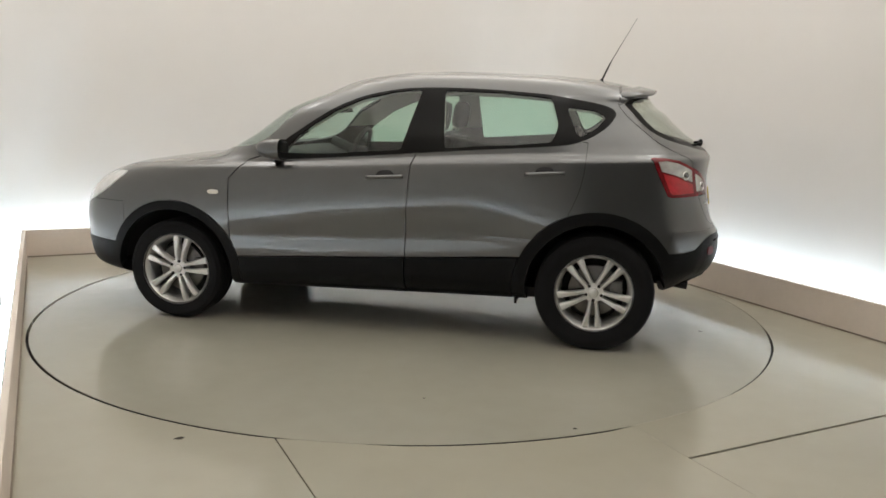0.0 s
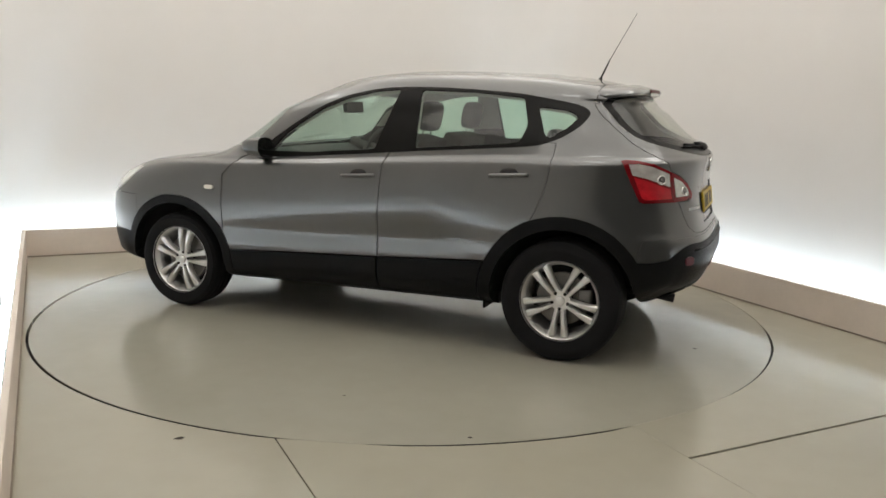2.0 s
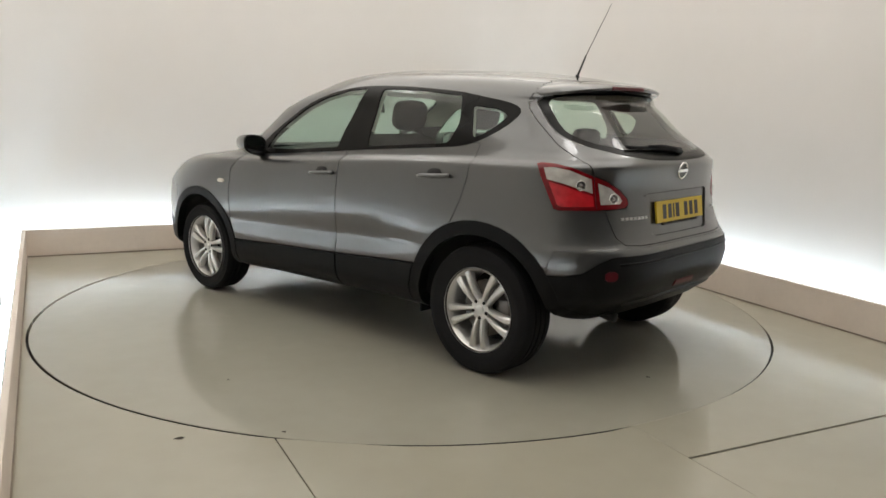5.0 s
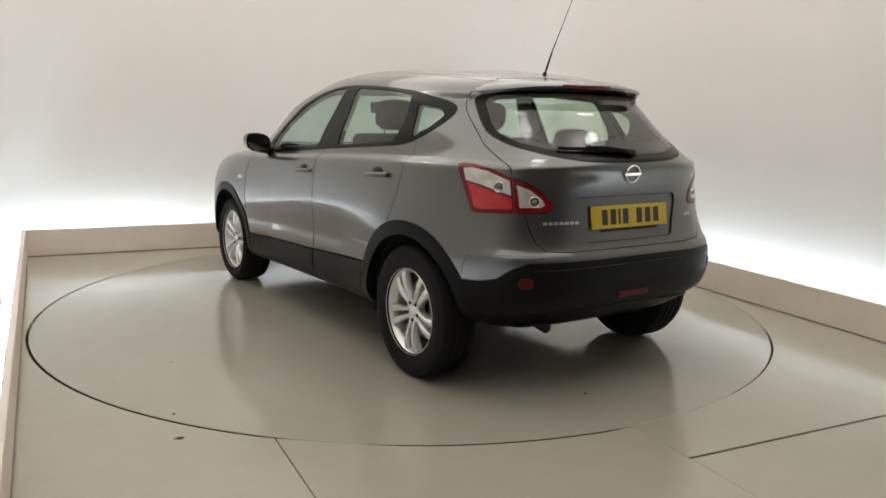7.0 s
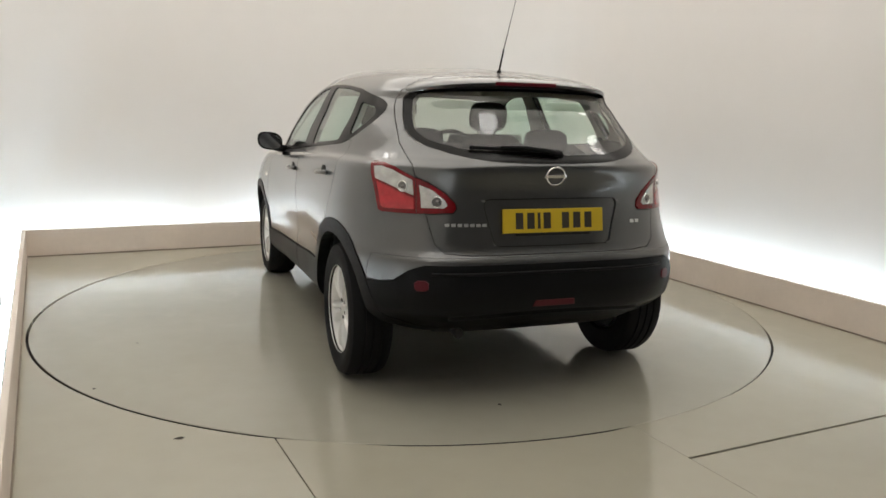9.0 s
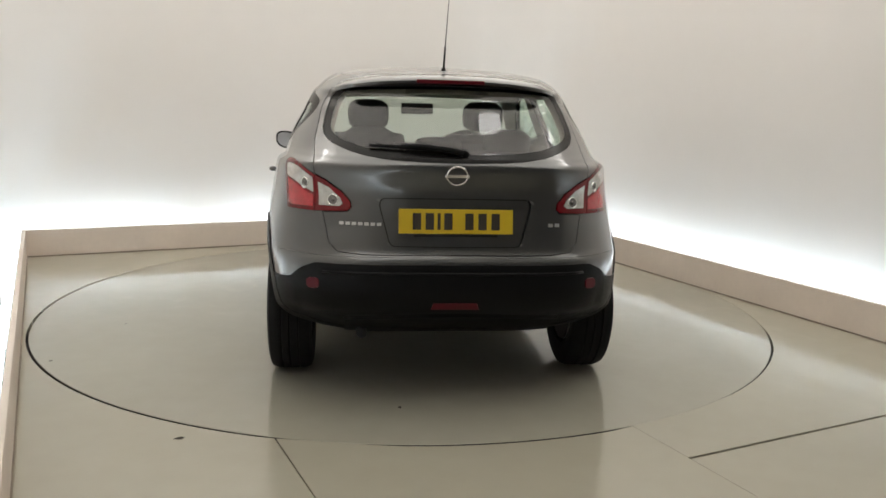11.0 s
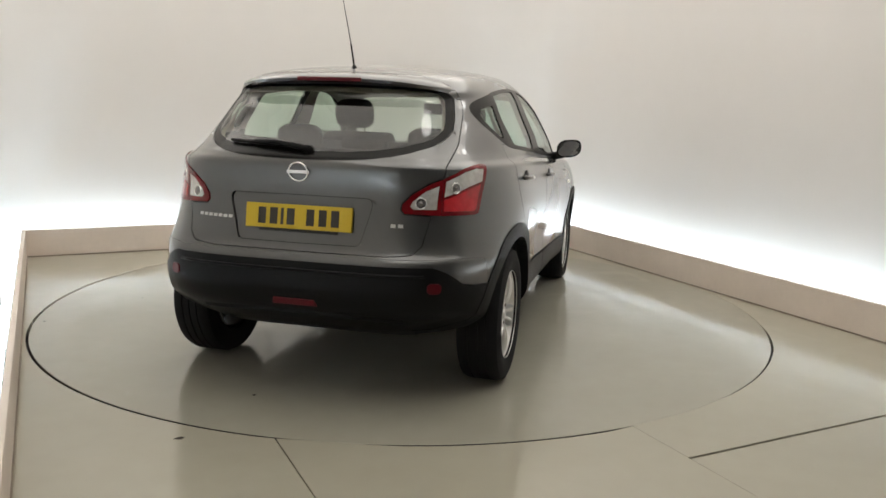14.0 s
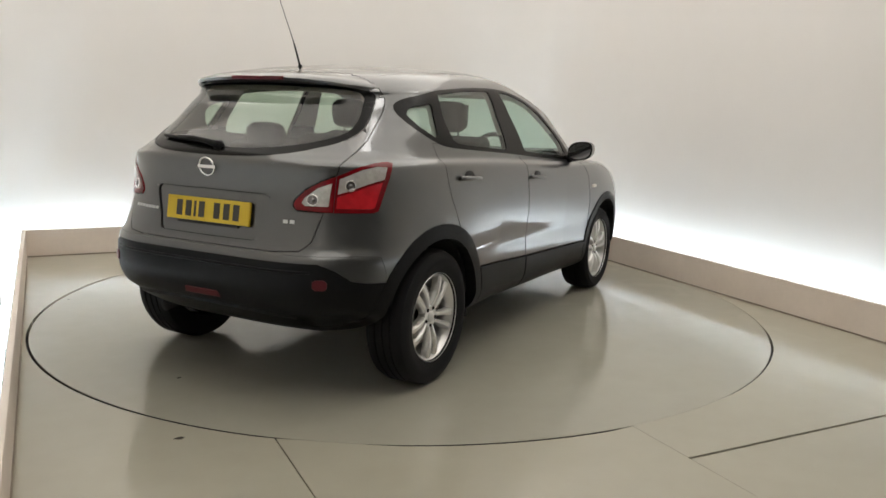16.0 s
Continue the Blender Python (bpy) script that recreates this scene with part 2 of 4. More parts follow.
def build_booth():
    al, ar, bb, bf = A_LEFT - COVE, A_RIGHT + COVE, B_BACK + COVE, B_FRONT
    # clockwise seen from above, so that the outside lies to the left of the way
    build_wall("wall_booth", rounded_path([(al, bf), (al, bb), (ar, bb), (ar, bf)], 0.55), -0.02, CEIL_H, 0.12, WALL,
               "smooth off-white studio wall with rounded corners")
    bm = box(bmesh.new(), al - 0.12, ar + 0.12, bf - 0.12, bf, -0.02, CEIL_H)
    tagged(part("wall_front", bm, BACKDARK, smooth=False), "plain grey shutter wall closing the booth", "wall", kind="structure").matrix_basis = ROOM
    bm = box(bmesh.new(), al - 0.12, ar + 0.12, bf - 0.12, bb + 0.12, CEIL_H, CEIL_H + 0.1)
    tagged(part("ceiling", bm, CEILING, smooth=False), "plain painted studio ceiling", "ceiling", kind="structure").matrix_basis = ROOM
    bm = box(bmesh.new(), al - 0.12, ar + 0.12, bf - 0.12, bb + 0.12, -0.16, -0.06)
    tagged(part("floor_pit", bm, PIT, smooth=False), "dark base under the raised floor", "floor", kind="structure").matrix_basis = ROOM
    # raised floor round the turntable, cut into panels by open joints
    bm = bmesh.new()
    n = 288
    c0 = ROOM.inverted() @ Vector((*PIVOT, 0))
    inner, outer = [], []
    for i in range(n):
        a = 2 * math.pi * i / n
        d = Vector((math.cos(a), math.sin(a)))
        rin = RING + joint_width(a + radians(PHI))
        inner.append(bm.verts.new((c0.x + d.x * rin, c0.y + d.y * rin, 0)))
        s = min(((ar - c0.x) / d.x if d.x > 1e-6 else (al - c0.x) / d.x if d.x < -1e-6 else 99),
                ((bb - c0.y) / d.y if d.y > 1e-6 else (-4.0 - c0.y) / d.y if d.y < -1e-6 else 99))
        outer.append(bm.verts.new((c0.x + d.x * s, c0.y + d.y * s, 0)))
    for i in range(n):
        bm.faces.new((inner[i], outer[i], outer[(i + 1) % n], inner[(i + 1) % n]))
    f = bm.faces.new([bm.verts.new(p) for p in ((al, -4.0, 0), (al, bf, 0), (ar, bf, 0), (ar, -4.0, 0))])
    cuts = [(0, -1.425, 0.003), (0, 0.085, 0.0013), (1, -2.775, 0.008)]
    for ax, val, half in cuts:
        for o in (-half, half):
            front = [g for g in bm.faces if g.calc_center_median().y < -1.6]
            geom = list({*front, *(e for g in front for e in g.edges), *(v for g in front for v in g.verts)})
            bmesh.ops.bisect_plane(bm, geom=geom, plane_co=(val + o, val + o, 0), plane_no=(1, 0, 0) if ax == 0 else (0, 1, 0), dist=1e-6)
    gone = []
    for g in bm.faces:
        c = g.calc_center_median()
        if c.y < -1.6 and any(abs(c[ax] - val) < half and (ax == 0 or c.x > 0.08) for ax, val, half in cuts):
            gone.append(g)
    bmesh.ops.delete(bm, geom=gone, context="FACES")
    bmesh.ops.recalc_face_normals(bm, faces=bm.faces)
    for g in bm.faces:
        if g.normal.z < 0:
            g.normal_flip()
    floor = new("floor", None)
    b = bmesh.new()
    at = ROOM.inverted() @ Vector((-0.929, -2.348, 0))
    b.faces.new([b.verts.new((at.x + 0.022 * math.cos(0.6283 * k) * (1 + 0.3 * math.sin(4 * k)), at.y + 0.016 * math.sin(0.6283 * k), 0.001)) for k in range(10)])
    part("scuff", b, SCUFF, floor, "small dark scuff", smooth=False)
    tagged(floor, "polished grey-beige coated floor panels round a turntable", "floor", kind="structure").matrix_basis = ROOM
    cells = {}
    for g in bm.faces:
        c = g.calc_center_median()
        cells.setdefault((c.x > -1.425, c.x > 0.085, c.y > -2.775) if c.y < -1.6 else ("rest",), []).append([v.co.copy() for v in g.verts])
    bm.free()
    for polys in cells.values():
        b2 = bmesh.new()
        for poly in polys:
            b2.faces.new([b2.verts.new(p) for p in poly])
        bmesh.ops.remove_doubles(b2, verts=b2.verts, dist=1e-5)
        ext = bmesh.ops.extrude_face_region(b2, geom=list(b2.faces))
        for v in ext["geom"]:
            if isinstance(v, bmesh.types.BMVert):
                v.co.z -= 0.04
        bmesh.ops.recalc_face_normals(b2, faces=b2.faces)
        part("floor_panel", b2, FLOOR, floor, smooth=False)
    # low kerb in front of the lit cove
    t = KERB_T
    for name, x0, x1, y0, y1 in (("kerb_left", A_LEFT - t, A_LEFT, B_FRONT, B_BACK + t), ("kerb_back", A_LEFT, A_RIGHT, B_BACK, B_BACK + t),
                                 ("kerb_right", A_RIGHT, A_RIGHT + t, B_FRONT, B_BACK + t)):
        bm = box(bmesh.new(), x0, x1, y0, y1, -0.03, KERB_H, 0.004)
        ob = tagged(part(name, bm, KERB, smooth=False), "low beige board kerb hiding the cove lights", "kerb", kind="structure")
        ob.matrix_basis = ROOM
        # thin dark strip added as the shadow gap where kerb meets floor
        if name == "kerb_back":
            strip = box(bmesh.new(), x0, x1, y0 - 0.007, y0, 0.0, 0.009)
        elif name == "kerb_left":
            strip = box(bmesh.new(), x1, x1 + 0.007, y0, B_BACK - 0.007, 0.0, 0.009)
        else:
            strip = box(bmesh.new(), x0 - 0.007, x0, y0, B_BACK - 0.007, 0.0, 0.009)
        part("foot_shade_line", strip, FOOT_SHADE, ob, "grimy sealant along the foot of the kerb", smooth=False)
    # light strips lying in the cove behind the kerb, end to end with short gaps
    o0, o1 = 0.07, 0.115
    runs = [(A_LEFT - o1, A_LEFT - o0, b0, b1) for b0, b1 in ((B_FRONT + 0.3, -3.5), (-3.4, -0.5), (-0.4, B_BACK))]
    runs += [(a0, a1, B_BACK + o0, B_BACK + o1) for a0, a1 in ((A_LEFT, -1.03), (-0.77, 0.75), (0.85, A_RIGHT))]
    runs += [(A_RIGHT + o0, A_RIGHT + o1, b0, b1) for b0, b1 in ((B_FRONT + 0.3, -2.9), (-2.8, 0.05), (0.15, B_BACK))]
    for x0, x1, y0, y1 in runs:
        ob = tagged(part("cove_light", box(bmesh.new(), x0, x1, y0, y1, 0.06, 0.085), LED, smooth=False),
                    "cool white light strip behind the kerb", "strip light", "cove lights")
        ob.matrix_basis = ROOM
        part("channel", box(bmesh.new(), x0 - 0.004, x1 + 0.004, y0, y1, 0.0, 0.058), METAL, ob, smooth=False)
    # stretched light panels covering most of the ceiling
    lamp = new("ceiling_light")
    part("frame", frame_ring(0.884, 1.158, 0.012, 0.03), WALL, lamp, smooth=False)
    part("diffuser", box(bmesh.new(), -0.870, 0.870, -1.144, 1.144, -0.024, -0.01), LIGHT, lamp, smooth=False)
    tagged(lamp, "warm white ceiling light panel in a thin frame", "ceiling light", "ceiling lights")
    spots = [(a, b) for b in (1.62, -0.70, -3.02) for a in (-1.77, 0.0, 1.77)]
    lamp.matrix_basis = ROOM @ pose(spots[0][0], spots[0][1], CEIL_H)
    for a, b in spots[1:]:
        copy_thing(lamp, ROOM @ pose(a, b, CEIL_H))
    # round downlights hung just under the panels
    down = new("downlight")
    part("housing", revolve([(0.17, 0.10), (0.21, 0.07), (0.215, 0.0), (0.195, 0.0), (0.19, 0.06), (0.15, 0.09)], 40, axis="z"), METAL, down)
    part("lens", revolve([(0.0005, 0.012), (0.12, 0.013), (0.188, 0.018), (0.188, 0.022), (0.0005, 0.022)], 40, axis="z"), SPOTLIGHT, down)
    part("hanger", tube([(0, 0, 0.06), (0, 0, 0.30)], 0.012), METAL, down)
    tagged(down, "round bright downlight hanging under the ceiling", "downlight", "downlights")
    low = [(0.20, -1.83), (2.08, -1.20), (-1.70, 1.00)]
    down.matrix_basis = ROOM @ pose(*low[0], CEIL_H - 0.30)
    for a, b in low[1:]:
        copy_thing(down, ROOM @ pose(a, b, CEIL_H - 0.30))


def frame_ring(hx, hy, w, h):
    bm = bmesh.new()
    for x0, x1, y0, y1 in ((-hx, hx, -hy, -hy + w), (-hx, hx, hy - w, hy), (-hx, -hx + w, -hy + w, hy - w), (hx - w, hx, -hy + w, hy - w)):
        box(bm, x0, x1, y0, y1, -h, 0.0)
    return bm


SPOTS = ((-1.98, 0.165, 0.013), (-0.51, 1.795, 0.008), (-1.24, 1.99, 0.012))


def build_turntable():
    bm = bmesh.new()
    prof = [(RING - 0.002, 0.0), (RING, -0.002), (RING, -0.05)]
    n = 288
    rows = [[bm.verts.new((r * math.cos(2 * math.pi * i / n), r * math.sin(2 * math.pi * i / n), z)) for i in range(n)] for r, z in prof]
    bm.faces.new(rows[0])
    for a, b in zip(rows, rows[1:]):
        for i in range(n):
            bm.faces.new((a[i], b[i], b[(i + 1) % n], a[(i + 1) % n]))
    bm.faces.new(rows[-1][::-1])
    bmesh.ops.recalc_face_normals(bm, faces=bm.faces)
    ob = new("turntable")
    part("deck", bm, DISC, ob, smooth=False)
    # band coloured near black so that the open joint looks deeply shaded
    edge = revolve([(RING + 0.0004, -0.0025), (RING + 0.001, -0.0025), (RING + 0.001, -0.045), (RING + 0.0004, -0.045)], 288, axis="z")
    part("edge_band", edge, PIT, ob, "thin dark steel band round the deck", smooth=False)
    # dried drips and scuffs on the deck
    for x, y, r in SPOTS:
        b = bmesh.new()
        b.faces.new([b.verts.new((x + r * (1 + 0.35 * math.sin(3 * k + 7 * x)) * math.cos(0.6283 * k), y + 0.7 * r * (1 + 0.35 * math.cos(2 * k + 5 * y)) * math.sin(0.6283 * k), 0.001)) for k in range(10)])
        part("scuff", b, SCUFF, ob, "small dark scuff", smooth=False)
    return tagged(ob, "round polished grey-beige turntable flush with the floor", "turntable")


build_booth()
turntable = build_turntable()


# ---- the car: x forward, y to its left, z up, origin on the ground under its middle ----
# rows of the outline, bottom to top: height, rise to the rear, half width, nose x, tail x, nose roundness, tail roundness, where each begins
HULL = (
    (0.240, 0.02, 0.70, 1.84, -1.80, 3.0, 3.0, 0.5, -0.6),
    (0.292, 0.03, 0.832, 1.97, -1.94, 4.2, 3.8, 0.5, -0.6),
    (0.38, 0.045, 0.880, 2.07, -2.02, 5.6, 4.5, 0.5, -0.6),
    (0.50, 0.055, 0.885, 2.105, -2.05, 5.6, 4.5, 0.5, -0.6),
    (0.62, 0.058, 0.890, 2.12, -2.04, 5.6, 4.5, 0.5, -0.6),
    (0.69, 0.060, 0.8955, 2.115, -2.005, 5.6, 4.2, 0.5, -0.6),
    (0.80, 0.064, 0.8985, 2.09, -1.980, 5.6, 3.8, 0.5, -0.6),
    (0.93, 0.068, 0.892, 2.00, -1.968, 5.2, 3.6, 0.5, -0.6),
    (1.036, 0.073, 0.876, 1.785, -1.980, 4.3, 3.5, 0.5, -0.6),
    (1.072, 0.074, 0.838, 1.58, -1.964, 3.4, 3.3, 0.4, -0.6),
    (1.106, 0.075, 0.829, 1.22, -1.925, 4.4, 3.1, 0.2, -0.6),
    (1.20, 0.055, 0.800, 0.955, -1.825, 5.4, 2.95, 0.0, -0.7),
    (1.335, 0.025, 0.742, 0.735, -1.715, 5.6, 3.0, -0.1, -0.7),
    (1.438, 0.010, 0.698, 0.59, -1.635, 5.2, 3.15, -0.2, -0.7),
    (1.508, 0.0, 0.650, 0.445, -1.60, 4.2, 3.7, -0.3, -0.7),
    (1.567, 0.0, 0.565, 0.29, -1.52, 3.4, 3.4, -0.4, -0.7),
    (1.604, 0.0, 0.34, 0.02, -1.30, 2.4, 2.6, -0.4, -0.6),
    (1.618, 0.0, 0.0, -0.20, -1.00, 2.0, 2.0, -0.4, -0.6),
)
HUB_F, HUB_R = (1.315, 0.318), (-1.315, 0.345)


def smooth_rows(sub):
    """The hull's rows with sub steps between them, by a monotone cubic."""
    h = np.array(HULL)
    k = len(h)
    t = np.arange(k)
    d = np.diff(h, axis=0)
    m = np.zeros_like(h)
    for i in range(1, k - 1):
        s = d[i - 1] * d[i]
        m[i] = np.where(s > 0, 2 * s / np.where(s > 0, d[i - 1] + d[i], 1), 0)
    m[0], m[-1] = d[0], d[-1]
    out = []
    for i in range(k - 1):
        for j in range(sub):
            x = j / sub
            out.append((2 * x**3 - 3 * x**2 + 1) * h[i] + (x**3 - 2 * x**2 + x) * m[i] + (-2 * x**3 + 3 * x**2) * h[i + 1] + (x**3 - x**2) * m[i + 1])
    out.append(h[-1])
    return out


def rise(x):
    """How far along the climb to the rear a station lies; it levels out behind the rear wheels and ahead of the front ones."""
    return 1.25 * math.tanh(-x / 1.25) if x < 0 else -1.05 * math.tanh(x / 1.05)


def crown(x):
    """The fall of the roof towards its two ends."""
    return -0.062 * ((x + 0.40) / 0.95) ** 2 if x > -0.40 else -0.044 * ((x + 0.40) / 1.15) ** 2


def scoop(x, z):
    """How far the lower doors are drawn in along the crease that climbs to the rear."""
    run = min(max((0.98 - abs(x + 0.05)) / 0.30, 0.0), 1.0)
    d = z - (0.605 - 0.045 * x)
    return 0.010 * run * run * (3 - 2 * run) * math.exp(-(d / (0.16 if d > 0 else 0.07)) ** 2)


def flare(x, z):
    """The swell of the body round the wheels."""
    out = 0.0
    for (hx, hz), most in ((HUB_F, 0.022), (HUB_R, 0.020)):
        r = max(math.hypot(x - hx, z - hz) - 0.44, 0.0)
        out += most * math.exp(-(r / 0.17) ** 2)
    return out


def outline(row, nf, ns, nr):
    z0, k, w, xf, xr, ef, er, xa, xb = row
    pts = []
    for i in range(nf):
        a = math.pi / 2 * (1 - i / nf)
        pts.append((xa + (xf - xa) * math.sin(a) ** (2 / ef), w * math.cos(a) ** (2 / ef) if i else 0.0))
    for i in range(ns + 1):
        pts.append((xa + (xb - xa) * i / ns, w))
    for i in range(1, nr + 1):
        a = math.pi / 2 * i / nr
        pts.append((xb + (xr - xb) * math.sin(a) ** (2 / er), w * math.cos(a) ** (2 / er) if i < nr else 0.0))
    roofness = min(max((z0 - 1.36) / 0.15, 0), 1)
    lowness = min(max((0.56 - z0) / 0.25, 0), 1)
    pts = [(x, y - scoop(x, z0 + k * rise(x)) + flare(x, z0 + k * rise(x)) if y > 0.7 else y) for x, y in pts]
    return [(x, y, z0 + k * rise(x) + roofness * crown(x) + lowness * 0.075 * min(max((-1.45 - x) / 0.4, 0), 1) ** 1.5) for x, y in pts]


def hull_half():
    bm = bmesh.new()
    rows = [[bm.verts.new(p) for p in outline(r, 30, 30, 40)] for r in smooth_rows(5)]
    for a, b in zip(rows, rows[1:]):
        for i in range(len(a) - 1):
            bm.faces.new((a[i], a[i + 1], b[i + 1], b[i]))
    bmesh.ops.remove_doubles(bm, verts=bm.verts, dist=1e-5)
    bmesh.ops.recalc_face_normals(bm, faces=bm.faces)
    far = max(bm.faces, key=lambda f: f.calc_center_median().y)
    if far.normal.y < 0:
        bmesh.ops.reverse_faces(bm, faces=bm.faces)
    return bm


R2 = math.sqrt(0.5)
VIEW = {"side": (Vector((1, 0, 0)), Vector((0, 0, 1))), "back": (Vector((0, 1, 0)), Vector((0, 0, 1))),
        "tail": (Vector((R2, R2, 0)), Vector((0, 0, 1))), "nose": (Vector((R2, -R2, 0)), Vector((0, 0, 1))),
        "top": (Vector((1, 0, 0)), Vector((0, 1, 0)))}


def circle(cx, cz, r, n=40):
    return [(cx + r * math.cos(2 * math.pi * i / n), cz + r * math.sin(2 * math.pi * i / n)) for i in range(n)]


def soften(poly, times=2):
    """Rounds the corners of an outline."""
    for _ in range(times):
        out = []
        for p, q in zip(poly, poly[1:] + poly[:1]):
            out.append((p[0] * 0.78 + q[0] * 0.22, p[1] * 0.78 + q[1] * 0.22))
            out.append((p[0] * 0.22 + q[0] * 0.78, p[1] * 0.22 + q[1] * 0.78))
        poly = out
    return poly


def ease(poly, r):
    """Rounds the corners of an outline with about the radius r."""
    out = []
    for p, q, t in zip(poly[-1:] + poly[:-1], poly, poly[1:] + poly[:1]):
        p, q, t = Vector(p), Vector(q), Vector(t)
        a = q + (p - q).normalized() * min(r, 0.4 * (p - q).length)
        b = q + (t - q).normalized() * min(r, 0.4 * (t - q).length)
        m = (a + b) * 0.25 + q * 0.5
        out += [tuple(a), tuple(m), tuple(b)]
    return out


def inside(p, poly):
    x, y = p
    c = False
    for (x0, y0), (x1, y1) in zip(poly, poly[1:] + poly[:1]):
        if (y0 > y) != (y1 > y) and x < (x1 - x0) * (y - y0) / (y1 - y0) + x0:
            c = not c
    return c


SIDE = lambda c: c.y > 0.42
TAIL = lambda c: c.x < -1.40
NOSE = lambda c: c.x > 1.2
SCREEN = lambda c: c.x > -0.1 and c.z > 1.06

DLO = [(0.74, 1.035), (0.3, 1.068), (-0.15, 1.107), (-0.39, 1.13), (-0.98, 1.178), (-1.12, 1.192), (-1.24, 1.228), (-1.34, 1.297), (-1.388, 1.366),
       (-1.365, 1.402), (-1.29, 1.428), (-1.10, 1.458), (-0.98, 1.476), (-0.6, 1.498), (-0.3, 1.501), (-0.1, 1.489), (0.12, 1.444), (0.30, 1.368),
       (0.45, 1.27), (0.61, 1.155)]
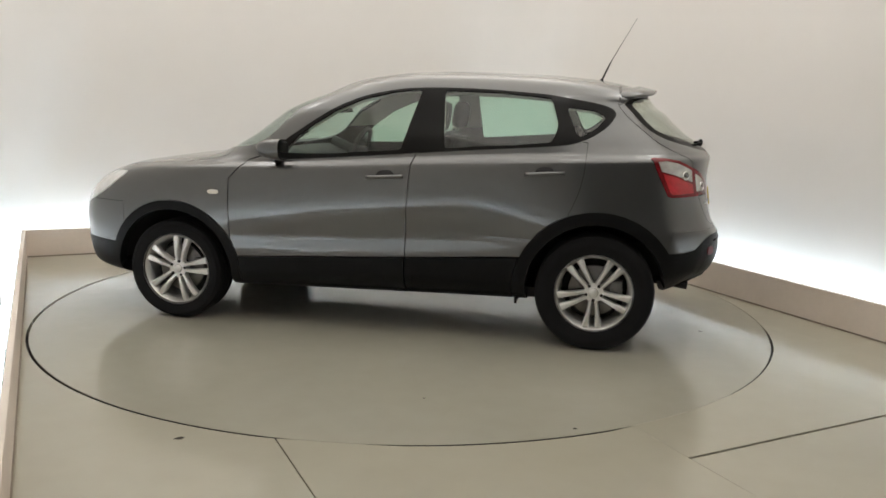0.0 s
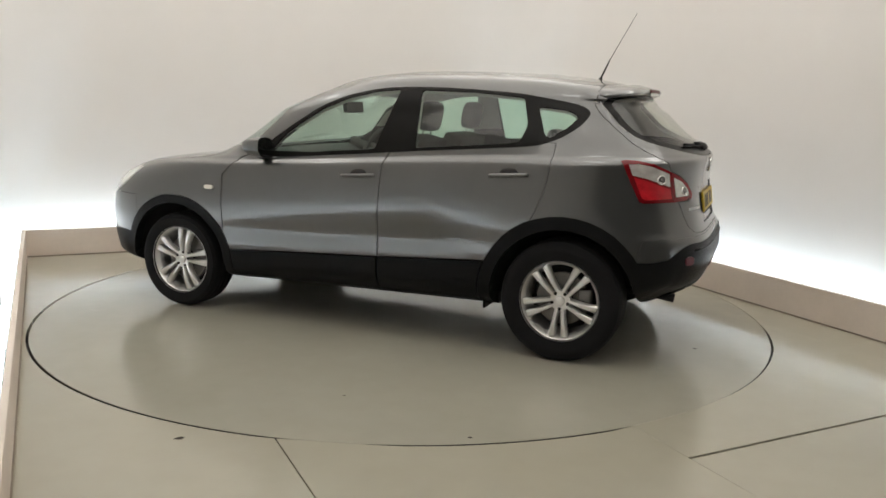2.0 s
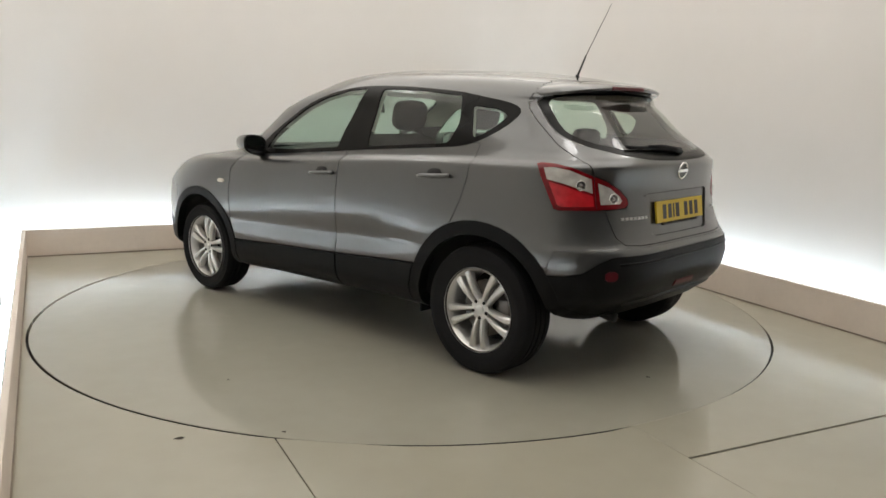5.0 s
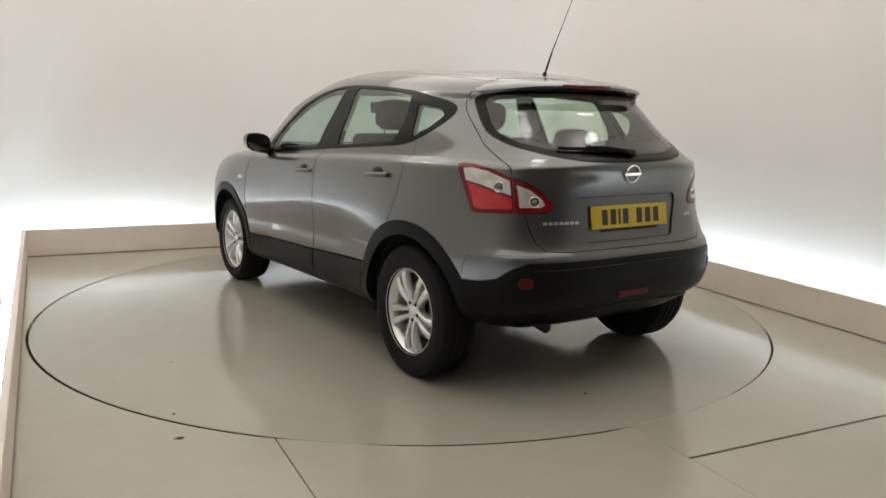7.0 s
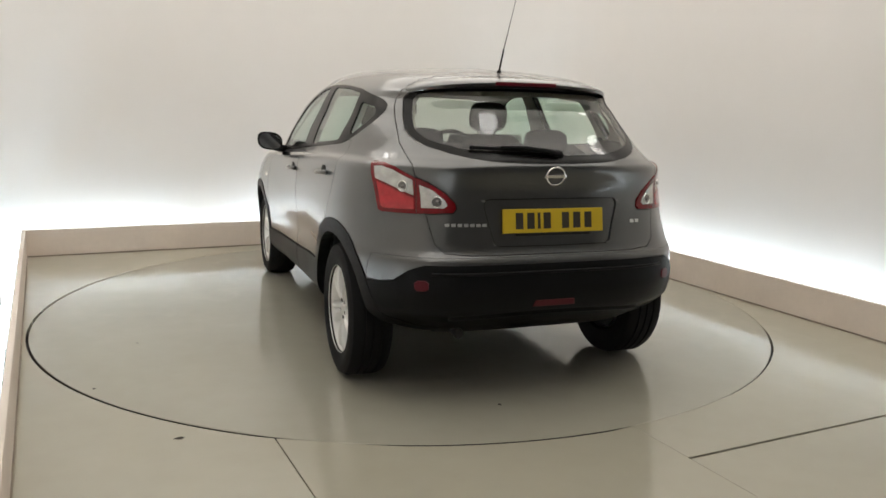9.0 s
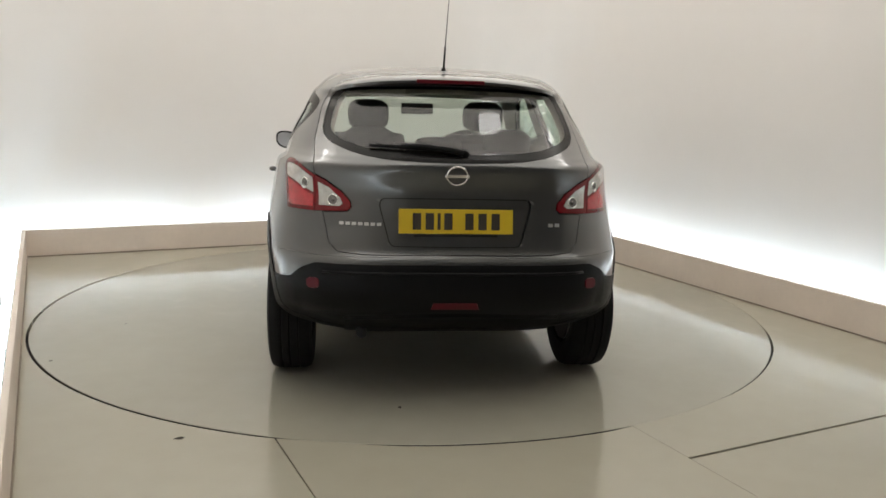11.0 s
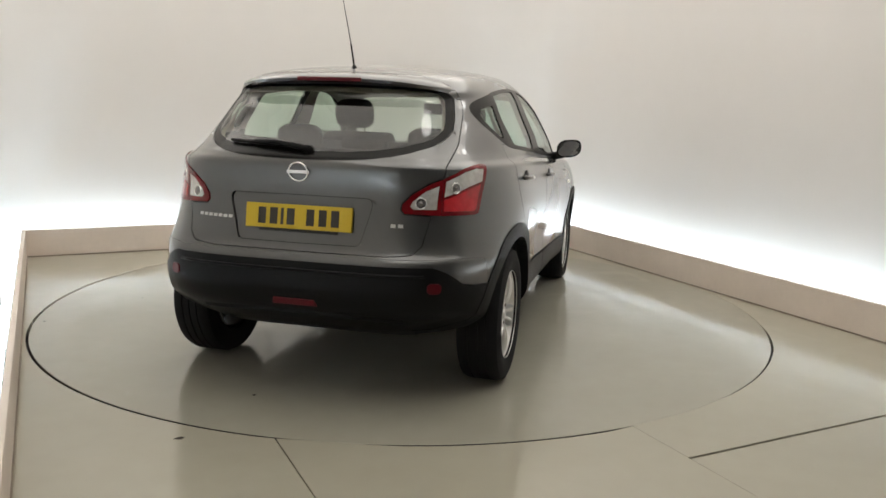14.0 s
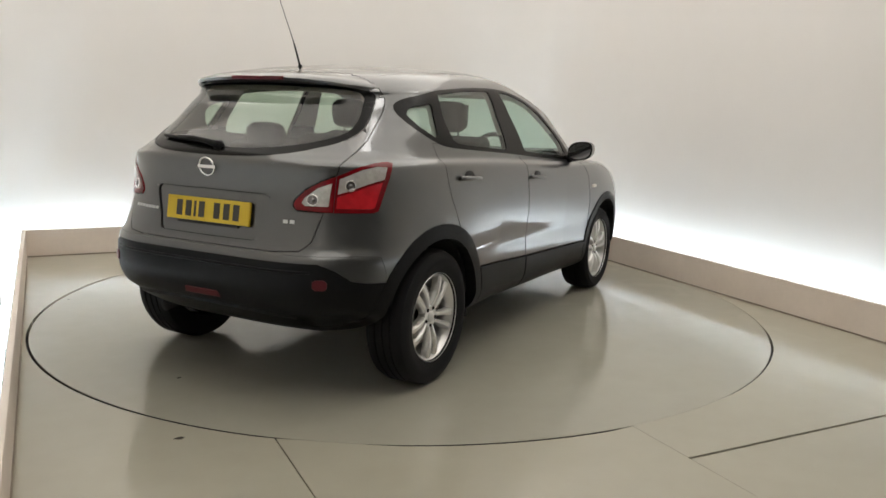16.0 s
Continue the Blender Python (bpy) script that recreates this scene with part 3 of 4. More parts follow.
# name, view, where it applies, outline; the first that holds a face takes it
REGIONS = [
    ("gone", "side", SIDE, circle(*HUB_F, 0.392)),
    ("gone", "side", SIDE, circle(*HUB_R, 0.405)),
    ("arch_front", "side", SIDE, circle(HUB_F[0], HUB_F[1], 0.447)),
    ("arch_rear", "side", SIDE, circle(HUB_R[0], HUB_R[1], 0.478)),
    ("glass_front", "side", SIDE, ease([(0.60, 1.082), (0.3, 1.09), (-0.135, 1.128), (-0.235, 1.484), (-0.08, 1.471), (0.12, 1.423), (0.28, 1.354), (0.43, 1.255), (0.54, 1.165)], 0.022)),
    ("glass_rear", "side", SIDE, ease([(-0.40, 1.148), (-0.95, 1.194), (-1.03, 1.205), (-1.06, 1.30), (-1.01, 1.454), (-0.7, 1.478), (-0.372, 1.484)], 0.022)),
    ("glass_quarter", "side", SIDE, ease([(-1.10, 1.405), (-1.27, 1.388), (-1.33, 1.352), (-1.27, 1.285), (-1.19, 1.235), (-1.165, 1.25)], 0.022)),
    ("window_trim", "side", SIDE, soften(DLO, 1)),
    ("clear_outer", "tail", TAIL, [(-0.607, 1.112), (-0.66, 1.115), (-0.73, 1.103), (-0.834, 1.064), (-0.843, 0.995), (-0.80, 1.008), (-0.70, 1.040), (-0.622, 1.058)]),
    ("red_facet", "tail", TAIL, [(-0.631, 1.046), (-0.70, 1.029), (-0.80, 0.996), (-0.845, 0.983), (-0.851, 0.932), (-0.69, 0.926), (-0.672, 0.934)]),
    ("lamp_outer", "tail", TAIL, [(-0.575, 1.128), (-0.60, 1.134), (-0.66, 1.132), (-0.74, 1.118), (-0.846, 1.078), (-0.864, 0.912), (-0.68, 0.908), (-0.655, 0.915), (-0.592, 1.07)]),
    ("clear_inner", "tail", TAIL, [(-0.868, 1.045), (-0.93, 1.022), (-0.985, 0.978), (-0.998, 0.955), (-0.985, 0.942), (-0.885, 0.940)]),
    ("lamp_inner", "tail", TAIL, [(-0.847, 1.077), (-0.91, 1.055), (-0.985, 1.01), (-1.028, 0.965), (-1.034, 0.94), (-1.022, 0.922), (-0.865, 0.912)]),
    ("black_bumper", "side", lambda c: c.x < -1.55, [(-1.55, -0.1), (-1.55, 0.590), (-1.80, 0.598), (-1.875, 0.615), (-1.925, 0.665), (-1.965, 0.692), (-2.4, 0.70), (-2.4, -0.1)]),
    ("back_glass", "back", TAIL, soften([(-0.3, 1.186), (0, 1.184), (0.28, 1.190), (0.42, 1.208), (0.54, 1.242), (0.578, 1.28), (0.568, 1.35), (0.535, 1.445), (0.46, 1.468), (0, 1.480), (-0.3, 1.478)], 1)),
    ("back_frit", "back", TAIL, soften([(-0.3, 1.150), (0, 1.148), (0.28, 1.155), (0.45, 1.178), (0.575, 1.222), (0.612, 1.27), (0.60, 1.35), (0.565, 1.455), (0.48, 1.480), (0, 1.494), (-0.3, 1.49)], 1)),
    ("plate_recess", "back", TAIL, ease([(-0.3, 0.985), (0.335, 0.982), (0.345, 0.955), (0.295, 0.775), (-0.3, 0.770)], 0.02)),
    ("tailgate", "back", TAIL, [(-0.3, 0.733), (0.42, 0.733), (0.535, 0.742), (0.575, 0.78), (0.60, 0.90), (0.625, 1.0), (0.645, 1.10), (0.652, 1.22), (0.628, 1.36), (0.60, 1.46), (0.56, 1.54), (-0.3, 1.56)]),
    ("front_lower", "side", lambda c: c.x > 1.6, [(1.6, -0.1), (1.6, 0.44), (1.70, 0.475), (1.80, 0.485), (2.4, 0.49), (2.4, -0.1)]),
    ("head_lamp", "nose", NOSE, soften([(0.60, 0.925), (0.72, 0.925), (0.9, 0.885), (1.05, 0.81), (1.03, 0.67), (0.85, 0.72), (0.70, 0.80)], 1)),
    ("sill_front", "side", SIDE, [(1.0, -0.1), (1.0, 0.432), (0.89, 0.435), (-0.186, 0.491), (-0.186, -0.1)]),
    ("sill_rear", "side", SIDE, [(-0.186, -0.1), (-0.186, 0.491), (-0.86, 0.536), (-1.0, 0.545), (-1.0, -0.1)]),
    ("windscreen", "back", SCREEN, soften([(-0.3, 1.075), (0, 1.075), (0.45, 1.085), (0.72, 1.10), (0.775, 1.135), (0.705, 1.30), (0.645, 1.42), (0.56, 1.462), (0.40, 1.472), (-0.3, 1.478)], 1)),
    ("front_door", "side", SIDE, [(0.925, 0.38), (0.935, 0.92), (0.83, 1.03), (0.72, 1.07), (0.3, 1.15), (-0.25, 1.16), (-0.21, 1.04), (-0.19, 0.75), (-0.185, 0.38)]),
    ("rear_door", "side", SIDE, [(-0.185, 0.38), (-0.19, 0.75), (-0.21, 1.04), (-0.25, 1.16), (-1.1, 1.22), (-1.235, 1.21), (-1.222, 1.03), (-1.20, 0.93), (-1.165, 0.84), (-1.10, 0.70), (-1.0, 0.38)]),
    ("bonnet", "top", lambda c: c.x > 0.9 and c.z > 0.86, soften([(1.12, -0.3), (1.10, 0.5), (0.95, 0.74), (1.2, 0.77), (1.6, 0.72), (1.92, 0.48), (2.06, 0.0), (2.06, -0.3)], 1)),
    ("rear_bumper", "side", lambda c: c.x < -1.60, [(-1.72, -0.1), (-1.72, 0.64), (-1.74, 0.715), (-1.84, 0.725), (-2.4, 0.728), (-2.4, -0.1)]),
    ("front_bumper", "side", lambda c: c.x > 1.5, [(1.62, -0.1), (1.66, 0.74), (2.4, 0.74), (2.4, -0.1)]),
    ("front_wing", "side", lambda c: c.x > 0.3 and c.z < 1.2, [(0.4, -0.1), (0.4, 1.0), (0.62, 1.10), (0.9, 1.13), (2.5, 1.13), (2.5, -0.1)]),
    ("roof_panel", "top", lambda c: c.z > 1.40, soften([(0.9, -0.3), (0.9, 0.40), (0.1, 0.50), (-0.4, 0.535), (-1.15, 0.54), (-1.35, 0.50), (-1.45, 0.40), (-1.46, -0.3)], 1)),
]


def cut_region(bm, view, where, poly):
    e1, e2 = VIEW[view]
    us = [p[0] for p in poly]
    vs = [p[1] for p in poly]
    lo, hi = (min(us), min(vs)), (max(us), max(vs))

    def near(faces, a, b, pad):
        out = []
        for f in faces:
            u = [v.co.dot(e1) for v in f.verts]
            w = [v.co.dot(e2) for v in f.verts]
            if min(u) <= b[0] + pad and max(u) >= a[0] - pad and min(w) <= b[1] + pad and max(w) >= a[1] - pad:
                out.append(f)
        return out
    pool = [f for f in near(bm.faces, lo, hi, 0.002) if where(f.calc_center_median())]
    for p, q in zip(poly, poly[1:] + poly[:1]):
        d = (q[0] - p[0], q[1] - p[1])
        if abs(d[0]) + abs(d[1]) < 1e-6:
            continue
        a, b = (min(p[0], q[0]), min(p[1], q[1])), (max(p[0], q[0]), max(p[1], q[1]))
        hit = near(pool, a, b, 0.0005)
        if not hit:
            continue
        keep = set(hit)
        geom = list({*hit, *(e for f in hit for e in f.edges), *(v for f in hit for v in f.verts)})
        n = (e1 * d[1] - e2 * d[0]).normalized()
        r = bmesh.ops.bisect_plane(bm, geom=geom, plane_co=e1 * p[0] + e2 * p[1], plane_no=n, dist=1e-5)
        pool = [f for f in pool if f not in keep] + [g for g in r["geom"] if isinstance(g, bmesh.types.BMFace)]


def classify(bm):
    out = {}
    for f in bm.faces:
        c = f.calc_center_median_weighted()
        for name, view, where, poly in REGIONS:
            if where(c):
                e1, e2 = VIEW[view]
                if inside((c.dot(e1), c.dot(e2)), poly):
                    break
        else:
            name = "underbody" if c.z < 0.275 else "rear_quarter" if c.x < -0.9 else "roof_side"
            if name == "rear_quarter" and c.z > 1.3:
                name = "roof_side"
        out.setdefault(name, []).append(f)
    return out


def piece(faces, mirror="", gap=0.0, depth=0.0, lift=0.0):
    """A bmesh of some of the hull's faces. mirror: 'join' adds the right half, 'right' gives the right one alone.
    gap: how far its rim draws back; depth: its rim's fold inwards; lift: how far it stands proud."""
    bm = bmesh.new()
    twin = {}
    for f in faces:
        for v in f.verts:
            if v not in twin:
                twin[v] = bm.verts.new(v.co)
    for f in faces:
        bm.faces.new([twin[v] for v in f.verts])
    normal = {twin[v]: v.normal.copy() for v in twin}
    if lift:
        for v in bm.verts:
            v.co += normal[v] * lift
    rim = [e for e in bm.edges if len(e.link_faces) == 1 and not all(abs(v.co.y) < 1e-4 for v in e.verts)]
    pull = {}
    for e in rim:
        f = e.link_faces[0]
        a, b = e.verts
        for v in (a, b):
            d = normal[v].cross(b.co - a.co)
            if d.length < 1e-9:
                continue
            d.normalize()
            if d.dot(f.calc_center_median() - a.co) < 0:
                d = -d
            pull[v] = pull.get(v, Vector()) + d
    if gap:
        # inner corners that lie close behind the rim give way with it
        near = {}
        for v, d in pull.items():
            for e in v.link_edges:
                w = e.other_vert(v)
                if w not in pull and e.calc_length() < 0.010 and d.length > 1e-6:
                    near[w] = d.normalized()
        for w, d in near.items():
            w.co += d * gap
        for v, d in pull.items():
            if d.length > 1e-6:
                step = d.normalized() * gap
                if abs(v.co.y) < 1e-4:
                    step.y = 0
                v.co += step
    if depth:
        fold = {}
        for e in rim:
            for v in e.verts:
                if v not in fold:
                    fold[v] = bm.verts.new(v.co - normal[v] * depth)
        for e in rim:
            a, b = e.verts
            loop = e.link_loops[0]
            a, b = loop.vert, loop.link_loop_next.vert
            try:
                bm.faces.new((b, a, fold[a], fold[b]))
            except ValueError:
                pass
            e.smooth = False
    if mirror == "right":
        for v in bm.verts:
            v.co.y = -v.co.y
        bmesh.ops.reverse_faces(bm, faces=bm.faces)
    if mirror == "join":
        other = {v: v if abs(v.co.y) < 1e-4 else bm.verts.new((v.co.x, -v.co.y, v.co.z)) for v in list(bm.verts)}
        hard = [tuple(e.verts) for e in bm.edges if not e.smooth]
        for f in list(bm.faces):
            try:
                bm.faces.new([other[v] for v in reversed(f.verts)])
            except ValueError:
                pass
        for a, b in hard:
            e = bm.edges.get((other[a], other[b]))
            if e:
                e.smooth = False
    return bm


def sides(car, name, faces, material, label="", **kw):
    """A part on the left and its twin on the right."""
    return [part(name, piece(faces, mirror=m, **kw), material, car, label) for m in ("", "right")]


def build_wheel(car, x, z, left, spin):
    s = 1 if left else -1
    r = z
    y0 = 0.70
    tyre = revolve([(0.222, -0.095), (0.27, -0.108), (r - 0.035, -0.108), (r - 0.012, -0.098), (r, -0.07), (r, -0.047), (r - 0.007, -0.045), (r - 0.007, -0.038), (r, -0.036),
                    (r, -0.004), (r - 0.007, -0.002), (r - 0.007, 0.004), (r, 0.006), (r, 0.036), (r - 0.007, 0.038), (r - 0.007, 0.045), (r, 0.047), (r, 0.07), (r - 0.012, 0.098), (r - 0.035, 0.108),
                    (0.285, 0.112), (0.275, 0.109), (0.245, 0.105), (0.222, 0.095)], 64)
    sharp(tyre, 40)
    place = pose(x, s * (y0 + 0.075), z, 0, 0, 0 if left else 180)
    wheel = part("wheel", tyre, RUBBER, car, "black rubber tyre on a silver alloy rim")
    wheel.matrix_basis = place
    rim = revolve([(0.226, 0.100), (0.229, 0.096), (0.224, 0.088), (0.205, 0.070), (0.196, 0.02), (0.192, -0.09), (0.200, -0.09), (0.213, 0.06), (0.222, 0.082)], 64)
    for k in range(5):
        for off in (-1, 1):
            a = 2 * math.pi * k / 5 + spin
            # each spoke is a twin bar that widens towards the rim
            def at(u, v, h, a=a, off=off):
                rad = 0.045 + u * (0.207 - 0.045)
                side = off * (0.016 + 0.022 * u) + v
                hh = h - 0.012 * (1 - u) ** 2 + 0.010 * math.sin(u * math.pi)
                return (rad * math.cos(a) - side * math.sin(a), hh, rad * math.sin(a) + side * math.cos(a))
            rows = []
            for i in range(7):
                u = i / 6
                w = 0.0115 + 0.0105 * u ** 2
                rows.append([rim.verts.new(at(u, q * w, h)) for q, h in ((-1, 0.04), (-1, 0.074), (-0.55, 0.082), (0.55, 0.082), (1, 0.074), (1, 0.04))])
            for p, q in zip(rows, rows[1:]):
                for j in range(6):
                    rim.faces.new((p[j], p[(j + 1) % 6], q[(j + 1) % 6], q[j]))
            rim.faces.new(rows[0])
            rim.faces.new(rows[-1])
    disc_plate(rim, 0.058, 0.03, 0.070, 32)
    bmesh.ops.recalc_face_normals(rim, faces=rim.faces)
    sharp(rim, 40)
    rim_ob = part("rim", rim, ALLOY, wheel, "silver five twin-spoke alloy rim")
    cap = revolve([(0.0005, 0.080), (0.022, 0.079), (0.028, 0.074), (0.029, 0.06)], 24, closed=False)
    part("centre_cap", cap, ALLOY, wheel)
    for k in range(5):
        a = 2 * math.pi * (k + 0.5) / 5 + spin + 0.63
        b = disc_plate(bmesh.new(), 0.010, 0.055, 0.074, 6, 0.047 * math.cos(a), 0.047 * math.sin(a))
        part("wheel_nut", b, DARK, wheel, smooth=False)
    br = revolve([(0.06, 0.012), (0.15, 0.012), (0.15, -0.012), (0.06, -0.012)], 48)
    sharp(br)
    part("brake_disc", br, DISCIRON, wheel)
    cal = box(bmesh.new(), -0.165, -0.09, -0.03, 0.035, -0.03, 0.07, 0.01)
    part("brake_caliper", cal, DISCIRON, wheel)
    # near-black disc put in as the shade between the spokes
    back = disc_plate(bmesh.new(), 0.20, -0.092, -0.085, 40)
    part("barrel_shade", back, DARK, wheel, smooth=False)
    return wheel


def cushion(bm, w, d, h, m, round_=0.35):
    """A soft block: a cube whose corners are drawn in, w wide in y, d in x, h in z, at the pose m."""
    r = bmesh.ops.create_cube(bm, size=1.0)
    es = list({e for v in r["verts"] for e in v.link_edges})
    g = bmesh.ops.bevel(bm, geom=es, offset=round_ * min(w, d, h) / max(w, d, h), segments=3, affect="EDGES", profile=0.6)
    vs = {v for f in g["faces"] for v in f.verts} | {v for v in r["verts"] if v.is_valid}
    for v in vs:
        v.co = m @ Vector((v.co.x * d, v.co.y * w, v.co.z * h))
    return bm


def build_seat(car, x, y):
    bm = bmesh.new()
    cushion(bm, 0.50, 0.50, 0.16, pose(x + 0.10, y, 0.58, 0, -6, 0))
    cushion(bm, 0.48, 0.15, 0.60, pose(x - 0.20, y, 0.90, 0, -14, 0))
    seat = part("front_seat", bm, CLOTH, car, "dark cloth front seat")
    bm = cushion(bmesh.new(), 0.26, 0.10, 0.19, pose(x - 0.315, y, 1.325, 0, -10, 0), 1.0)
    part("headrest", bm, CLOTH, seat)
    for o in (-0.06, 0.06):
        part("headrest_post", tube([(x - 0.27, y + o, 1.15), (x - 0.305, y + o, 1.28)], 0.006), CHROME, seat)
    return seat


def build_cabin(car):
    for y in (0.37, -0.37):
        build_seat(car, 0.02, y)
    bm = bmesh.new()
    cushion(bm, 1.26, 0.48, 0.16, pose(-0.72, 0, 0.60, 0, -5, 0))
    cushion(bm, 1.26, 0.15, 0.56, pose(-1.02, 0, 0.90, 0, -16, 0))
    bench = part("rear_seat", bm, CLOTH, car, "dark cloth rear bench seat")
    for y in (0.38, 0.0, -0.38):
        h = 0.16 if y else 0.11
        part("headrest", cushion(bmesh.new(), 0.26, 0.09, h, pose(-1.12, y, 1.170 + h / 2 - 0.055, 0, -12, 0), 1.1), CLOTH, bench)
    # dashboard with a sloping top
    prof = [(0.62, 0.70), (0.60, 0.98), (0.66, 1.06), (0.80, 1.085), (1.10, 1.045), (1.16, 0.9), (1.1, 0.6)]
    bm = bmesh.new()
    rows = [[bm.verts.new((x - 0.10 * (abs(y) / 0.7) ** 2, y, z - 0.01 * (abs(y) / 0.7) ** 2)) for x, z in prof] for y in (-0.72, -0.45, -0.2, 0.0, 0.2, 0.45, 0.72)]
    for a, b in zip(rows, rows[1:]):
        for i in range(len(prof)):
            bm.faces.new((a[i], a[(i + 1) % len(prof)], b[(i + 1) % len(prof)], b[i]))
    bm.faces.new(rows[0])
    bm.faces.new(rows[-1])
    bmesh.ops.recalc_face_normals(bm, faces=bm.faces)
    part("dashboard", bm, CABIN, car)
    # steering wheel on the right-hand side
    bm = bmesh.new()
    n, k = 40, 8
    ring = []
    for i in range(n):
        a = 2 * math.pi * i / n
        ring.append([bm.verts.new((0.016 * math.sin(2 * math.pi * j / k), (0.185 + 0.016 * math.cos(2 * math.pi * j / k)) * math.cos(a), (0.185 + 0.016 * math.cos(2 * math.pi * j / k)) * math.sin(a))) for j in range(k)])
    for i in range(n):
        for j in range(k):
            bm.faces.new((ring[i][j], ring[(i + 1) % n][j], ring[(i + 1) % n][(j + 1) % k], ring[i][(j + 1) % k]))
    box(bm, -0.012, 0.03, -0.18, 0.18, -0.03, 0.03, 0.01)
    box(bm, -0.012, 0.03, -0.03, 0.03, -0.18, 0.0, 0.01)
    box(bm, 0.0, 0.22, -0.03, 0.03, -0.03, 0.03)
    bmesh.ops.recalc_face_normals(bm, faces=bm.faces)
    part("steering_wheel", bm, CABIN, car).matrix_basis = pose(0.48, -0.37, 1.03, 0, -22, 0)
    part("rear_view_mirror", cushion(bmesh.new(), 0.23, 0.035, 0.075, pose(0.47, 0, 1.36, 0, 8, 0), 0.3), DARK, car)
    # cabin floor and boot
    bm = box(bmesh.new(), -1.30, 1.1, -0.74, 0.74, 0.27, 0.33)
    box(bm, -1.82, -1.10, -0.62, 0.62, 0.44, 0.62)
    part("cabin_floor", bm, DARK, car, smooth=False)
    part("parcel_shelf", box(bmesh.new(), -1.76, -1.20, -0.60, 0.60, 1.02, 1.045, 0.01), DARK, car, smooth=False)


def place_on(bvh, p, d):
    """Where a ray from p along d meets the hull, and the normal there."""
    hit, n, _, _ = bvh.ray_cast(Vector(p), Vector(d))
    return hit, n


def seat_frame(hit, n, along):
    """Axes on the hull: u along it, v up it, h outwards."""
    n = n.normalized()
    u = (Vector(along) - n * n.dot(Vector(along))).normalized()
    v = n.cross(u)
    return lambda a, b, h: hit + u * a + v * b + n * h


def lamp_bowl(lamp, bvh, u, z, r, s):
    """A chrome-ringed dark bowl with a small bulb dome, set on a tail lamp's lens."""
    hit, n = place_on(bvh, Vector((R2 * u - 3 * R2, R2 * u + 3 * R2, z)), (R2, -R2, 0))
    f = seat_frame(hit, n, (-R2, -R2, 0))
    at = lambda a, b, h: Vector((f(a, b, h).x, s * f(a, b, h).y, f(a, b, h).z))
    ring = ((1.0, 0.004), (0.97, 0.008), (0.84, 0.008), (0.80, 0.0055))
    bowl = ((0.80, 0.0055), (0.55, 0.0052), (0.30, 0.0055), (0.22, 0.009), (0.10, 0.011), (0.01, 0.0115))
    for nm, prof, m in (("bowl_ring", ring, CHROME), ("reflector_bowl", bowl, LENSDARK)):
        b = bmesh.new()
        rows = [[b.verts.new(at(r * k * math.cos(math.pi * i / 12), r * k * math.sin(math.pi * i / 12), h)) for i in range(24)] for k, h in prof]
        for p, q in zip(rows, rows[1:]):
            for i in range(24):
                b.faces.new((p[i], p[(i + 1) % 24], q[(i + 1) % 24], q[i]))
        bmesh.ops.recalc_face_normals(b, faces=b.faces)
        part(nm, b, m, lamp)


